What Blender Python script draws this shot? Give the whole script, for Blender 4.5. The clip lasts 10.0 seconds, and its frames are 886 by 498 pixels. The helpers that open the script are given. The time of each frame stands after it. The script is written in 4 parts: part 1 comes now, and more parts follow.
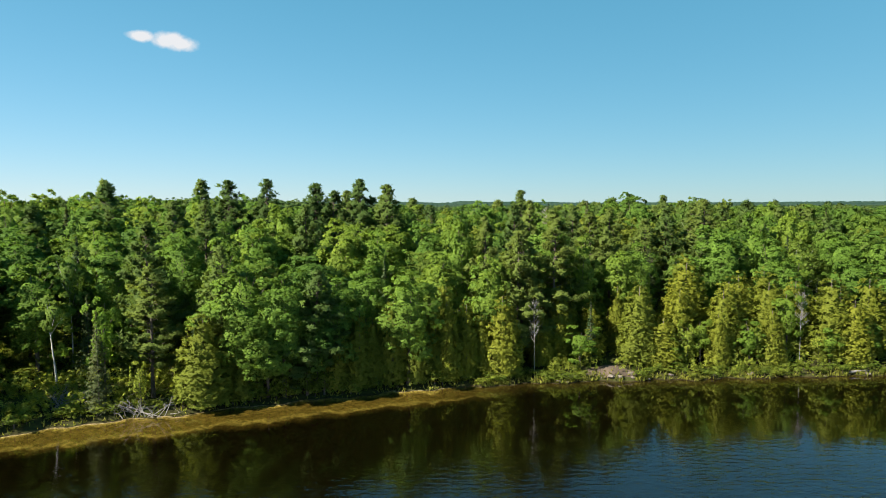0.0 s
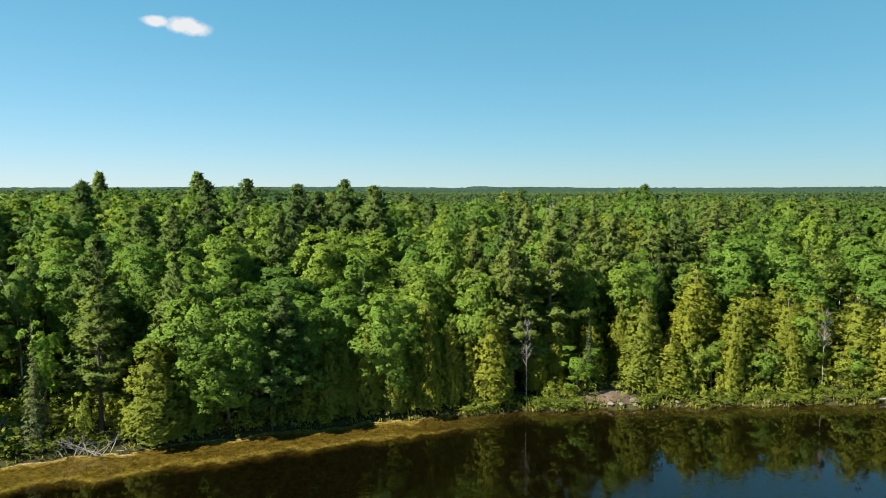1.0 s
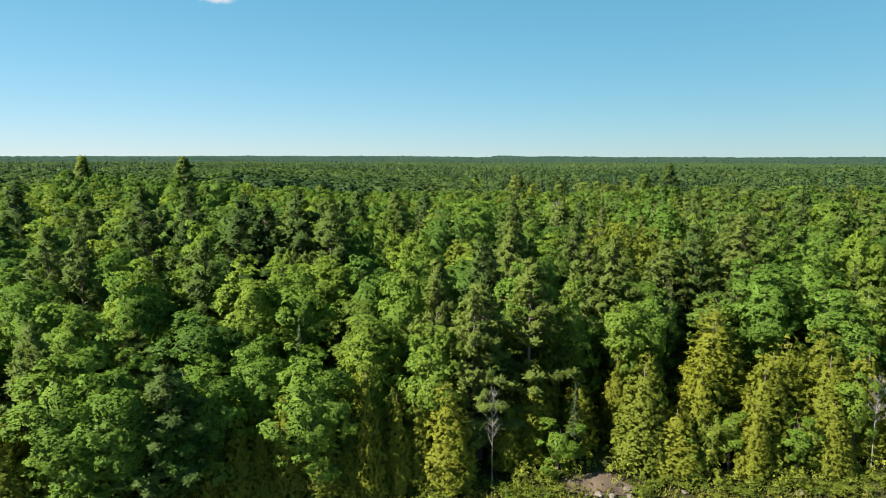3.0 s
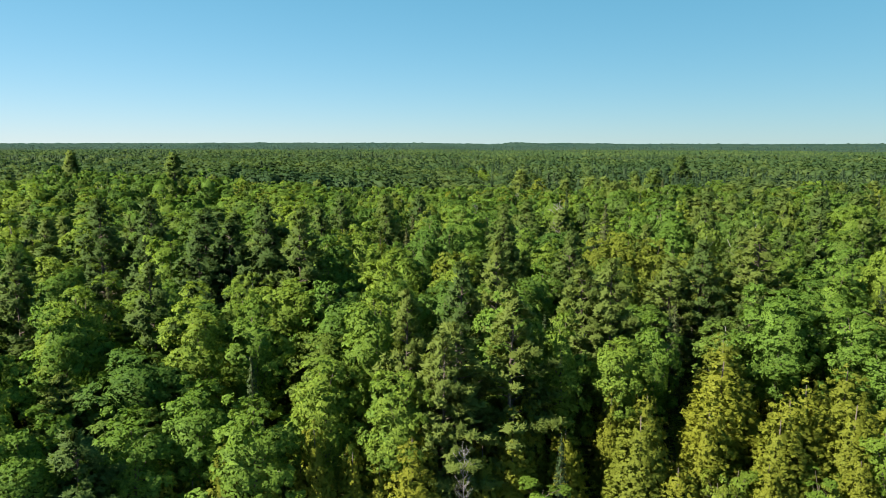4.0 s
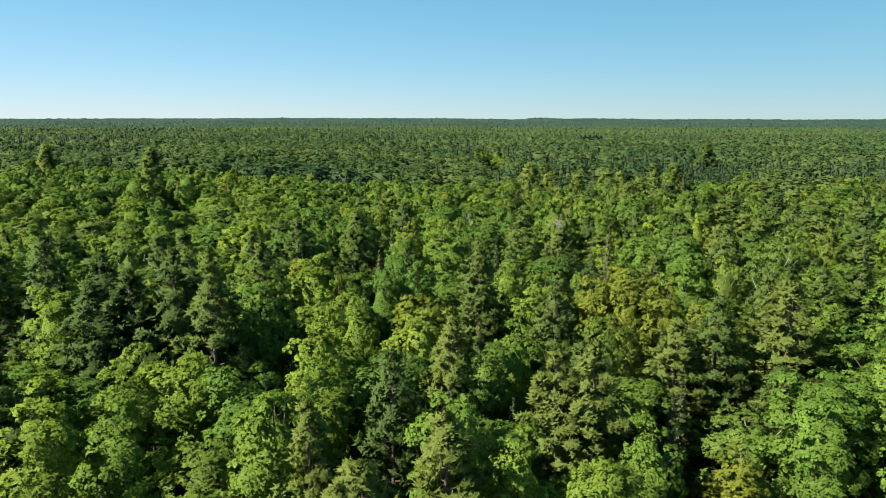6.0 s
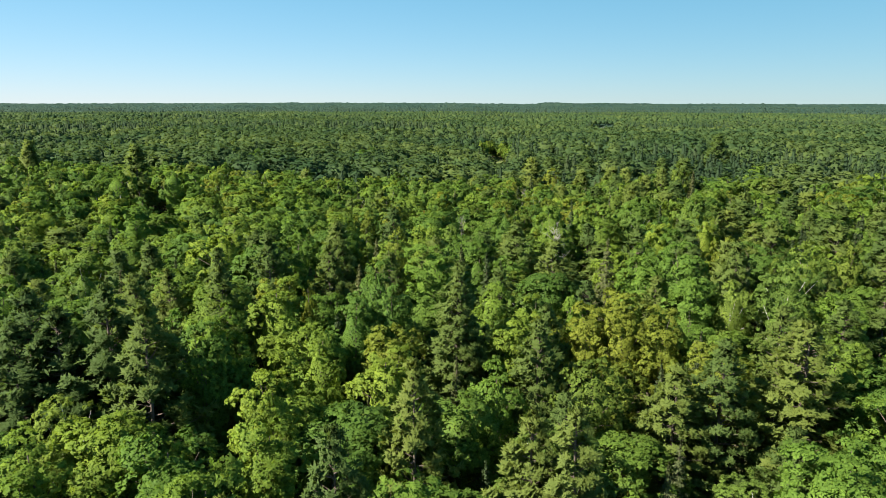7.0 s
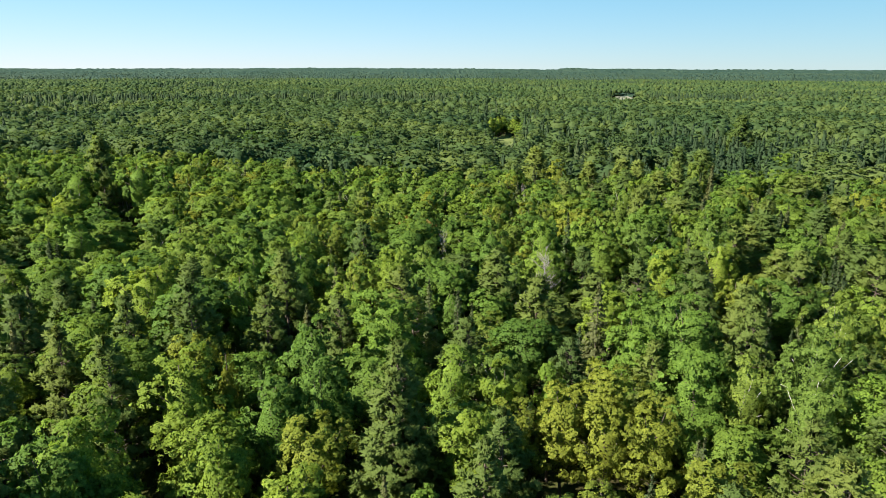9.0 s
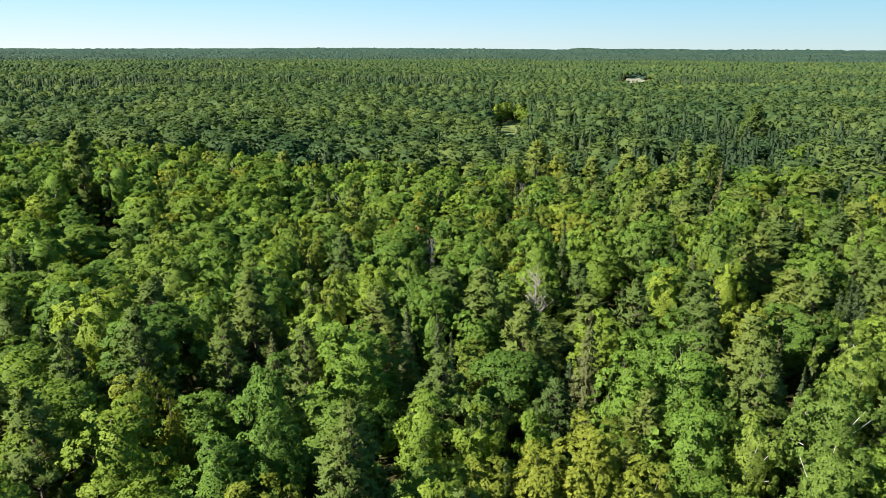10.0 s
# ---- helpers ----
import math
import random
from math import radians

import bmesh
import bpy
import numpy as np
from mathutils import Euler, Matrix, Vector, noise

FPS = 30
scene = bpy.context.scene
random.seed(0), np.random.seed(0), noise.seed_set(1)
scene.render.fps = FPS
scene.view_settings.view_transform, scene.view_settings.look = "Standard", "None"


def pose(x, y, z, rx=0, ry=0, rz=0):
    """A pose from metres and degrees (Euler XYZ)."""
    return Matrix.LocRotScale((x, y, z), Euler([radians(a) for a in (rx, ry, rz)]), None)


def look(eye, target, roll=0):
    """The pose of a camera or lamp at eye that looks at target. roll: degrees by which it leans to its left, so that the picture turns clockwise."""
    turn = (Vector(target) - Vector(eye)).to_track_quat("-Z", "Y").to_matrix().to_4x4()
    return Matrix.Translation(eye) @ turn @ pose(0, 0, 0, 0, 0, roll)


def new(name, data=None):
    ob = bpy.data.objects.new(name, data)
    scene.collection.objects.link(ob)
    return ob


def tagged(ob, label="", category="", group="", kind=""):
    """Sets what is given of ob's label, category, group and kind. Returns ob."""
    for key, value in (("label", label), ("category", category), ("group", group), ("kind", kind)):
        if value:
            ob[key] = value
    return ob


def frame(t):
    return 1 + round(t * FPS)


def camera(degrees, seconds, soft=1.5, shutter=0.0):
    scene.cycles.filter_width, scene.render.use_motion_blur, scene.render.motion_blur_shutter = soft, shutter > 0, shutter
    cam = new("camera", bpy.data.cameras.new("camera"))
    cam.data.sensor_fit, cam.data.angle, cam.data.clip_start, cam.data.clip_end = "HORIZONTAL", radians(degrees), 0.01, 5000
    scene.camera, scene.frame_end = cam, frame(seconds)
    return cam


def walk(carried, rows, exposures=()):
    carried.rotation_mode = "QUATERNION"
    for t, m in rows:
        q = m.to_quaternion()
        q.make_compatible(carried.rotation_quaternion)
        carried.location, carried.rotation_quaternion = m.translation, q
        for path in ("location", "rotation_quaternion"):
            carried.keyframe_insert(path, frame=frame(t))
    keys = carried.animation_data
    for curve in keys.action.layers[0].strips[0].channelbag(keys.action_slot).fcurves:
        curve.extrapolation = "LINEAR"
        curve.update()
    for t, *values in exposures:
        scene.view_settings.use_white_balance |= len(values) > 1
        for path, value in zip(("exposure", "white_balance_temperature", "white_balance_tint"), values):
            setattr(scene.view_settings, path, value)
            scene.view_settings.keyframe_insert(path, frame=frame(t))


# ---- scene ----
cam = camera(67.9, 10.0, soft=0.5)
METRES, EYE, TILT, LEAN, TURN = 80.0, 18.2, -3.75, 0.1, 0.0
ROWS = [
    (0.0, 0.0, 0.0, 0.0, 0.0, 0.0, -0.0),
    (0.5, 0.0185, 0.0405, 0.0172, 0.59, -0.67, -0.06),
    (1.0, 0.037, 0.0816, 0.0339, 1.24, -1.31, -0.1),
    (1.5, 0.0551, 0.1235, 0.0512, 1.88, -1.94, -0.16),
    (2.0, 0.0727, 0.1659, 0.069, 2.37, -2.62, -0.24),
    (2.5, 0.0902, 0.209, 0.0872, 2.91, -3.34, -0.3),
    (4.0, 0.1405, 0.3403, 0.1397, 4.44, -5.19, -0.39),
    (4.5, 0.1562, 0.3846, 0.1569, 5.02, -5.68, -0.42),
    (5.0, 0.1717, 0.4292, 0.174, 5.56, -6.22, -0.46),
    (5.5, 0.1865, 0.4742, 0.1914, 6.03, -6.76, -0.5),
    (6.0, 0.2011, 0.5193, 0.2088, 6.47, -7.35, -0.53),
    (7.5, 0.2427, 0.6559, 0.2616, 7.79, -9.35, -0.61),
    (8.0, 0.2554, 0.7017, 0.2789, 8.21, -10.04, -0.65),
    (8.5, 0.2679, 0.7477, 0.2962, 8.63, -10.78, -0.69),
    (9.0, 0.2798, 0.7937, 0.3135, 9.04, -11.58, -0.74),
    (9.5, 0.2917, 0.8395, 0.3309, 9.47, -12.4, -0.77),
    (10.0, 0.303, 0.8855, 0.3481, 9.89, -13.23, -0.81),
]
walk(cam, [(t, pose(0, 0, EYE, TILT, LEAN, TURN) @ pose(METRES * x, METRES * y, METRES * z, 90 + pitch, roll, yaw)) for t, x, y, z, yaw, pitch, roll in ROWS],
     exposures=[(0.0, 1.91, 6500, 10), (5.0, 1.90, 6500, 12), (10.0, 2.12, 6530, 17)])

# ---- light ----
SUN_FROM, SUN_UP = 211.0, 41.0   # degrees counter-clockwise from +x towards which the sun stands, and its height
away = Vector((math.cos(radians(SUN_FROM)) * math.cos(radians(SUN_UP)), math.sin(radians(SUN_FROM)) * math.cos(radians(SUN_UP)), math.sin(radians(SUN_UP))))
sun = new("sun", bpy.data.lights.new("sun", "SUN"))
sun.data.energy, sun.data.angle, sun.data.color = 4.5, radians(0.6), (1.0, 0.93, 0.80)
sun.matrix_world = look(away * 300, (0, 0, 0))
world = bpy.data.worlds.new("sky")
scene.world = world
world.use_nodes = True
sky = world.node_tree.nodes.new("ShaderNodeTexSky")
sky.sky_type, sky.sun_disc = "NISHITA", False
sky.sun_elevation, sky.sun_rotation = radians(SUN_UP), radians(SUN_FROM - 90)
sky.altitude, sky.air_density, sky.dust_density, sky.ozone_density = 600, 1.0, 0.0, 1.3
# a hazier, more cyan summer sky than the texture's own: each channel softened and weighted
sky_nodes, sky_links = world.node_tree.nodes, world.node_tree.links
channels, joined = sky_nodes.new("ShaderNodeSeparateColor"), sky_nodes.new("ShaderNodeCombineColor")
sky_links.new(sky.outputs[0], channels.inputs[0])
for k, (power, weight) in enumerate(((0.86, 0.366), (0.50, 1.127), (0.52, 1.316))):
    soften, scale = sky_nodes.new("ShaderNodeMath"), sky_nodes.new("ShaderNodeMath")
    soften.operation, scale.operation = "POWER", "MULTIPLY"
    soften.inputs[1].default_value, scale.inputs[1].default_value = power, weight
    sky_links.new(channels.outputs[k], soften.inputs[0])
    sky_links.new(soften.outputs[0], scale.inputs[0])
    sky_links.new(scale.outputs[0], joined.inputs[k])
sky_links.new(joined.outputs[0], sky_nodes["Background"].inputs[0])
sky_nodes["Background"].inputs[1].default_value = 0.0605


# ---- materials ----
def material(name):
    m = bpy.data.materials.new(name)
    m.use_nodes = True
    m.node_tree.nodes.clear()
    return m, m.node_tree.nodes, m.node_tree.links


def node(nodes, kind, **inputs):
    n = nodes.new(kind)
    for key, value in inputs.items():
        n.inputs[key.replace("_", " ")].default_value = value
    return n


def ramp(nodes, links, source, stops):
    r = nodes.new("ShaderNodeValToRGB")
    while len(r.color_ramp.elements) < len(stops):
        r.color_ramp.elements.new(0.5)
    for e, (p, c) in zip(r.color_ramp.elements, stops):
        e.position, e.color = p, (*c, 1)
    links.new(source, r.inputs[0])
    return r.outputs[0]


def mix(nodes, links, kind, fac, a, b):
    n = nodes.new("ShaderNodeMix")
    n.data_type, n.blend_type = "RGBA", kind
    for sock, v in ((n.inputs[0], fac), (n.inputs[6], a), (n.inputs[7], b)):
        if hasattr(v, "links"):
            links.new(v, sock)
        else:
            sock.default_value = v if isinstance(v, (int, float)) else (*v, 1)
    return n.outputs[2]


def foliage(name, dark, mid, light, through_light=0.5, patch=0.0, leaf=8.0, flutter=0.5, speck=1.0, gaps=0.0):
    """Leaves: a colour of its own for each tree, varied spray by spray and leaf by leaf, each leaf with its own slant; part of the light goes through."""
    m, nodes, links = material(name)
    info, geo = nodes.new("ShaderNodeObjectInfo"), nodes.new("ShaderNodeNewGeometry")
    own = nodes.new("ShaderNodeSeparateColor")
    links.new(info.outputs["Color"], own.inputs[0])
    tree = own.outputs[0]
    if patch:
        spots = node(nodes, "ShaderNodeTexNoise", Scale=patch, Detail=3.0)
        links.new(geo.outputs["Position"], spots.inputs["Vector"])
        crown = nodes.new("ShaderNodeAttribute")
        crown.attribute_name = "crown_tone"
        tree = mix(nodes, links, "MIX", 0.42, ramp(nodes, links, spots.outputs[0], [(0.35, (0, 0, 0)), (0.65, (1, 1, 1))]), crown.outputs["Fac"])
    base = ramp(nodes, links, tree, [(0.0, dark), (0.5, mid), (1.0, light)])
    spray = ramp(nodes, links, geo.outputs["Random Per Island"], [(0.0, (1 - 0.26 * speck, 1 - 0.23 * speck, 1 - 0.26 * speck)), (0.6, (1, 1, 1)), (1.0, (1 + 0.25 * speck, 1 + 0.2 * speck, 1 + 0.1 * speck))])
    cells = node(nodes, "ShaderNodeTexVoronoi", Scale=leaf)
    links.new(geo.outputs["Position"], cells.inputs["Vector"])
    each = nodes.new("ShaderNodeSeparateXYZ")
    links.new(cells.outputs["Color"], each.inputs[0])
    tone = ramp(nodes, links, each.outputs[0], [(0.0, (1 - 0.38 * speck, 1 - 0.36 * speck, 1 - 0.38 * speck)), (0.55, (1, 1, 1)), (1.0, (1 + 0.4 * speck, 1 + 0.32 * speck, 1 + 0.15 * speck))])
    colour = mix(nodes, links, "MULTIPLY", 1.0, mix(nodes, links, "MULTIPLY", 1.0, base, spray), tone)
    middle = nodes.new("ShaderNodeVectorMath")
    middle.operation = "SUBTRACT"
    links.new(cells.outputs["Color"], middle.inputs[0])
    middle.inputs[1].default_value = (0.5, 0.5, 0.5)
    tilt = nodes.new("ShaderNodeVectorMath")
    tilt.operation = "MULTIPLY_ADD"
    links.new(middle.outputs[0], tilt.inputs[0])
    tilt.inputs[1].default_value = (flutter * 2, flutter * 2, flutter * 2)
    links.new(geo.outputs["Normal"], tilt.inputs[2])
    slant = nodes.new("ShaderNodeVectorMath")
    slant.operation = "NORMALIZE"
    links.new(tilt.outputs[0], slant.inputs[0])
    face = node(nodes, "ShaderNodeBsdfPrincipled", Roughness=0.6)
    face.inputs["Specular IOR Level"].default_value = 0.06
    links.new(colour, face.inputs["Base Color"])
    links.new(slant.outputs[0], face.inputs["Normal"])
    back = nodes.new("ShaderNodeBsdfTranslucent")
    links.new(mix(nodes, links, "MULTIPLY", 1.0, colour, (1.2, 1.2, 0.75)), back.inputs[0])
    links.new(slant.outputs[0], back.inputs["Normal"])
    both = nodes.new("ShaderNodeMixShader")
    both.inputs[0].default_value = through_light
    links.new(face.outputs[0], both.inputs[1])
    links.new(back.outputs[0], both.inputs[2])
    out = nodes.new("ShaderNodeOutputMaterial")
    if gaps:
        between = nodes.new("ShaderNodeMath")
        between.operation = "GREATER_THAN"
        links.new(cells.outputs["Distance"], between.inputs[0])
        between.inputs[1].default_value = gaps
        open_air = nodes.new("ShaderNodeBsdfTransparent")
        leafy = nodes.new("ShaderNodeMixShader")
        links.new(between.outputs[0], leafy.inputs[0])
        links.new(both.outputs[0], leafy.inputs[1])
        links.new(open_air.outputs[0], leafy.inputs[2])
        links.new(leafy.outputs[0], out.inputs[0])
    else:
        links.new(both.outputs[0], out.inputs[0])
    return m


def rough(name, dark, light, scale=1.0, roughness=0.9, bump=0.3, stretch=(1, 1, 1)):
    """A matt natural surface with stains at two scales and fine relief."""
    m, nodes, links = material(name)
    geo = nodes.new("ShaderNodeNewGeometry")
    place = node(nodes, "ShaderNodeMapping")
    place.inputs["Scale"].default_value = stretch
    links.new(geo.outputs["Position"], place.inputs["Vector"])
    big = node(nodes, "ShaderNodeTexNoise", Scale=0.35 * scale, Detail=3.0)
    fine = node(nodes, "ShaderNodeTexNoise", Scale=5.0 * scale, Detail=6.0, Roughness=0.65)
    links.new(place.outputs[0], big.inputs["Vector"])
    links.new(place.outputs[0], fine.inputs["Vector"])
    both = mix(nodes, links, "MIX", 0.55, big.outputs[0], fine.outputs[0])
    colour = ramp(nodes, links, both, [(0.35, dark), (0.65, light)])
    face = node(nodes, "ShaderNodeBsdfPrincipled", Roughness=roughness)
    face.inputs["Specular IOR Level"].default_value = 0.2
    links.new(colour, face.inputs["Base Color"])
    relief = node(nodes, "ShaderNodeBump", Strength=bump, Distance=0.1)
    links.new(fine.outputs[0], relief.inputs["Height"])
    links.new(relief.outputs[0], face.inputs["Normal"])
    out = nodes.new("ShaderNodeOutputMaterial")
    links.new(face.outputs[0], out.inputs[0])
    return m


MAPLE_LEAF = foliage("maple_leaf", (0.060, 0.123, 0.025), (0.096, 0.170, 0.027), (0.150, 0.211, 0.029), 0.42, flutter=0.3, speck=0.75, gaps=0.62)
ASPEN_LEAF = foliage("aspen_leaf", (0.078, 0.128, 0.023), (0.113, 0.158, 0.026), (0.151, 0.181, 0.025), 0.42, flutter=0.3, speck=0.75, gaps=0.62)
OAK_LEAF = foliage("oak_leaf", (0.053, 0.110, 0.022), (0.078, 0.143, 0.026), (0.113, 0.177, 0.028), 0.42, leaf=7.0, flutter=0.3, speck=0.75, gaps=0.62)
BIRCH_LEAF = foliage("birch_leaf", (0.067, 0.123, 0.029), (0.096, 0.158, 0.031), (0.134, 0.192, 0.033), 0.42, leaf=10.0, flutter=0.3, speck=0.75, gaps=0.62)
YOUNG_LEAF = foliage("young_leaf", (0.101, 0.182, 0.027), (0.126, 0.203, 0.029), (0.153, 0.221, 0.032), 0.55, leaf=7.0, flutter=0.3, speck=0.42, gaps=0.62)
RUSSET_LEAF = foliage("russet_leaf", (0.15, 0.125, 0.040), (0.18, 0.145, 0.044), (0.21, 0.165, 0.048), 0.45, flutter=0.3, speck=0.45, gaps=0.62)
CEDAR_LEAF = foliage("cedar_leaf", (0.110, 0.138, 0.020), (0.142, 0.166, 0.021), (0.176, 0.192, 0.022), 0.45, leaf=11.0, flutter=0.22, speck=0.3, gaps=0.68)
PINE_NEEDLE = foliage("pine_needle", (0.052, 0.092, 0.028), (0.080, 0.124, 0.031), (0.122, 0.162, 0.036), 0.45, leaf=13.0, flutter=0.35, speck=0.4, gaps=0.66)
SPRUCE_NEEDLE = foliage("spruce_needle", (0.035, 0.063, 0.028), (0.055, 0.083, 0.033), (0.096, 0.109, 0.044), 0.35, leaf=9.0, flutter=0.4, speck=0.45, gaps=0.6)
# Both far leaf colours have distance haze (bluer) and missing self-shadow (darker) painted in.
HAZED_BROADLEAF = foliage("hazed_broadleaf", (0.029, 0.062, 0.025), (0.052, 0.089, 0.029), (0.086, 0.122, 0.033), 0.4, 0.02, 1.6, 0.3, 0.3)
HAZED_NEEDLE = foliage("hazed_needle", (0.023, 0.048, 0.025), (0.036, 0.064, 0.029), (0.056, 0.082, 0.034), 0.45, 0.02, 1.6, 0.3, 0.3)
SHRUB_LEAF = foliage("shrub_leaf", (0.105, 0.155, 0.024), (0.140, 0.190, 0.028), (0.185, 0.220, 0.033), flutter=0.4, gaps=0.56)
# bluest of all: the horizon's haze is painted into this colour
HAZED_WOODS = foliage("hazed_woods", (0.024, 0.050, 0.034), (0.034, 0.062, 0.040), (0.050, 0.078, 0.046), 0.3, 0.004, 0.5, 0.4, 0.3)
GRASS_BLADE = foliage("grass_blade", (0.090, 0.130, 0.020), (0.130, 0.165, 0.025), (0.180, 0.190, 0.035))
BARK = rough("bark", (0.045, 0.035, 0.026), (0.13, 0.105, 0.085), 3.0, 0.95, 0.6, (1, 1, 0.3))
PALE_BARK = rough("pale_bark", (0.18, 0.17, 0.16), (0.48, 0.46, 0.43), 3.0, 0.8, 0.4, (1, 1, 1.5))
DEAD_WOOD = rough("dead_wood", (0.11, 0.10, 0.093), (0.26, 0.24, 0.225), 3.0, 0.95, 0.5, (1, 1, 0.4))
STONE = rough("stone", (0.06, 0.05, 0.042), (0.17, 0.145, 0.12), 2.0, 0.9, 0.6)
EARTH = rough("bare_earth", (0.036, 0.026, 0.018), (0.105, 0.078, 0.056), 1.6, 1.0, 0.8)
MEADOW = rough("meadow_grass", (0.055, 0.085, 0.02), (0.11, 0.13, 0.04), 0.6, 1.0, 0.6)
HAYFIELD = rough("hay_field", (0.11, 0.115, 0.08), (0.16, 0.165, 0.12), 0.4, 1.0, 0.3)


def ground_material():
    """Leaf litter and moss on land; under the water golden sand on the shelf and dark silt further down, painted darker
    still for the light lost with depth.
    """
    m, nodes, links = material("forest_floor")
    geo = nodes.new("ShaderNodeNewGeometry")
    split = nodes.new("ShaderNodeSeparateXYZ")
    links.new(geo.outputs["Position"], split.inputs[0])
    big = node(nodes, "ShaderNodeTexNoise", Scale=0.25, Detail=4.0)
    fine = node(nodes, "ShaderNodeTexNoise", Scale=4.0, Detail=6.0, Roughness=0.7)
    bars = node(nodes, "ShaderNodeTexNoise", Scale=0.55, Detail=5.0, Roughness=0.6)
    for n in (big, fine, bars):
        links.new(geo.outputs["Position"], n.inputs["Vector"])
    litter = ramp(nodes, links, mix(nodes, links, "MIX", 0.5, big.outputs[0], fine.outputs[0]),
                  [(0.35, (0.020, 0.016, 0.009)), (0.5, (0.034, 0.034, 0.013)), (0.65, (0.046, 0.060, 0.016))])
    wobble = nodes.new("ShaderNodeMath")
    wobble.operation = "MULTIPLY_ADD"
    links.new(mix(nodes, links, "MIX", 0.6, big.outputs[0], bars.outputs[0]), wobble.inputs[0])
    wobble.inputs[1].default_value = 0.3
    lifted = nodes.new("ShaderNodeMath")
    lifted.inputs[1].default_value = 0.3
    links.new(split.outputs[2], lifted.inputs[0])
    links.new(lifted.outputs[0], wobble.inputs[2])
    # silt near black at depth: the light the water absorbs is put into its colour
    bed = ramp(nodes, links, wobble.outputs[0], [(0.0, (0.003, 0.0026, 0.0015)), (0.05, (0.010, 0.0076, 0.0036)), (0.13, (0.030, 0.021, 0.009)), (0.18, (0.135, 0.108, 0.047)), (0.23, (0.072, 0.053, 0.021)),
                                                (0.38, (0.086, 0.064, 0.027)), (0.415, (0.21, 0.165, 0.082)), (0.45, (0.20, 0.155, 0.078)), (0.49, (0.03, 0.023, 0.013))])
    shift = nodes.new("ShaderNodeMapRange")
    shift.inputs["From Min"].default_value, shift.inputs["From Max"].default_value = 0.0, 0.10
    links.new(split.outputs[2], shift.inputs["Value"])
    beach = nodes.new("ShaderNodeMapRange")
    beach.inputs["From Min"].default_value, beach.inputs["From Max"].default_value = -3.0, 7.0
    links.new(split.outputs[0], beach.inputs["Value"])
    mud = ramp(nodes, links, fine.outputs[0], [(0.35, (0.012, 0.009, 0.005)), (0.65, (0.036, 0.026, 0.014))])
    steep = nodes.new("ShaderNodeMapRange")
    steep.inputs["From Min"].default_value, steep.inputs["From Max"].default_value = -0.45, -0.05
    links.new(split.outputs[2], steep.inputs["Value"])
    # the mud too is painted darker downwards for light lost in the water
    mud = mix(nodes, links, "MIX", steep.outputs[0], (0.003, 0.0026, 0.0015), mud)
    bed = mix(nodes, links, "MIX", beach.outputs[0], bed, mud)
    pebbles = node(nodes, "ShaderNodeTexNoise", Scale=2.6, Detail=5.0, Roughness=0.75)
    links.new(geo.outputs["Position"], pebbles.inputs["Vector"])
    bed = mix(nodes, links, "MULTIPLY", 1.0, bed, ramp(nodes, links, pebbles.outputs[0], [(0.36, (0.45, 0.45, 0.45)), (0.5, (1.0, 1.0, 1.0)), (0.64, (1.7, 1.7, 1.6))]))
    colour = mix(nodes, links, "MIX", shift.outputs[0], bed, litter)
    face = node(nodes, "ShaderNodeBsdfPrincipled", Roughness=0.95)
    face.inputs["Specular IOR Level"].default_value = 0.0
    links.new(colour, face.inputs["Base Color"])
    relief = node(nodes, "ShaderNodeBump", Strength=0.5, Distance=0.1)
    links.new(fine.outputs[0], relief.inputs["Height"])
    links.new(relief.outputs[0], face.inputs["Normal"])
    out = nodes.new("ShaderNodeOutputMaterial")
    links.new(face.outputs[0], out.inputs[0])
    return m


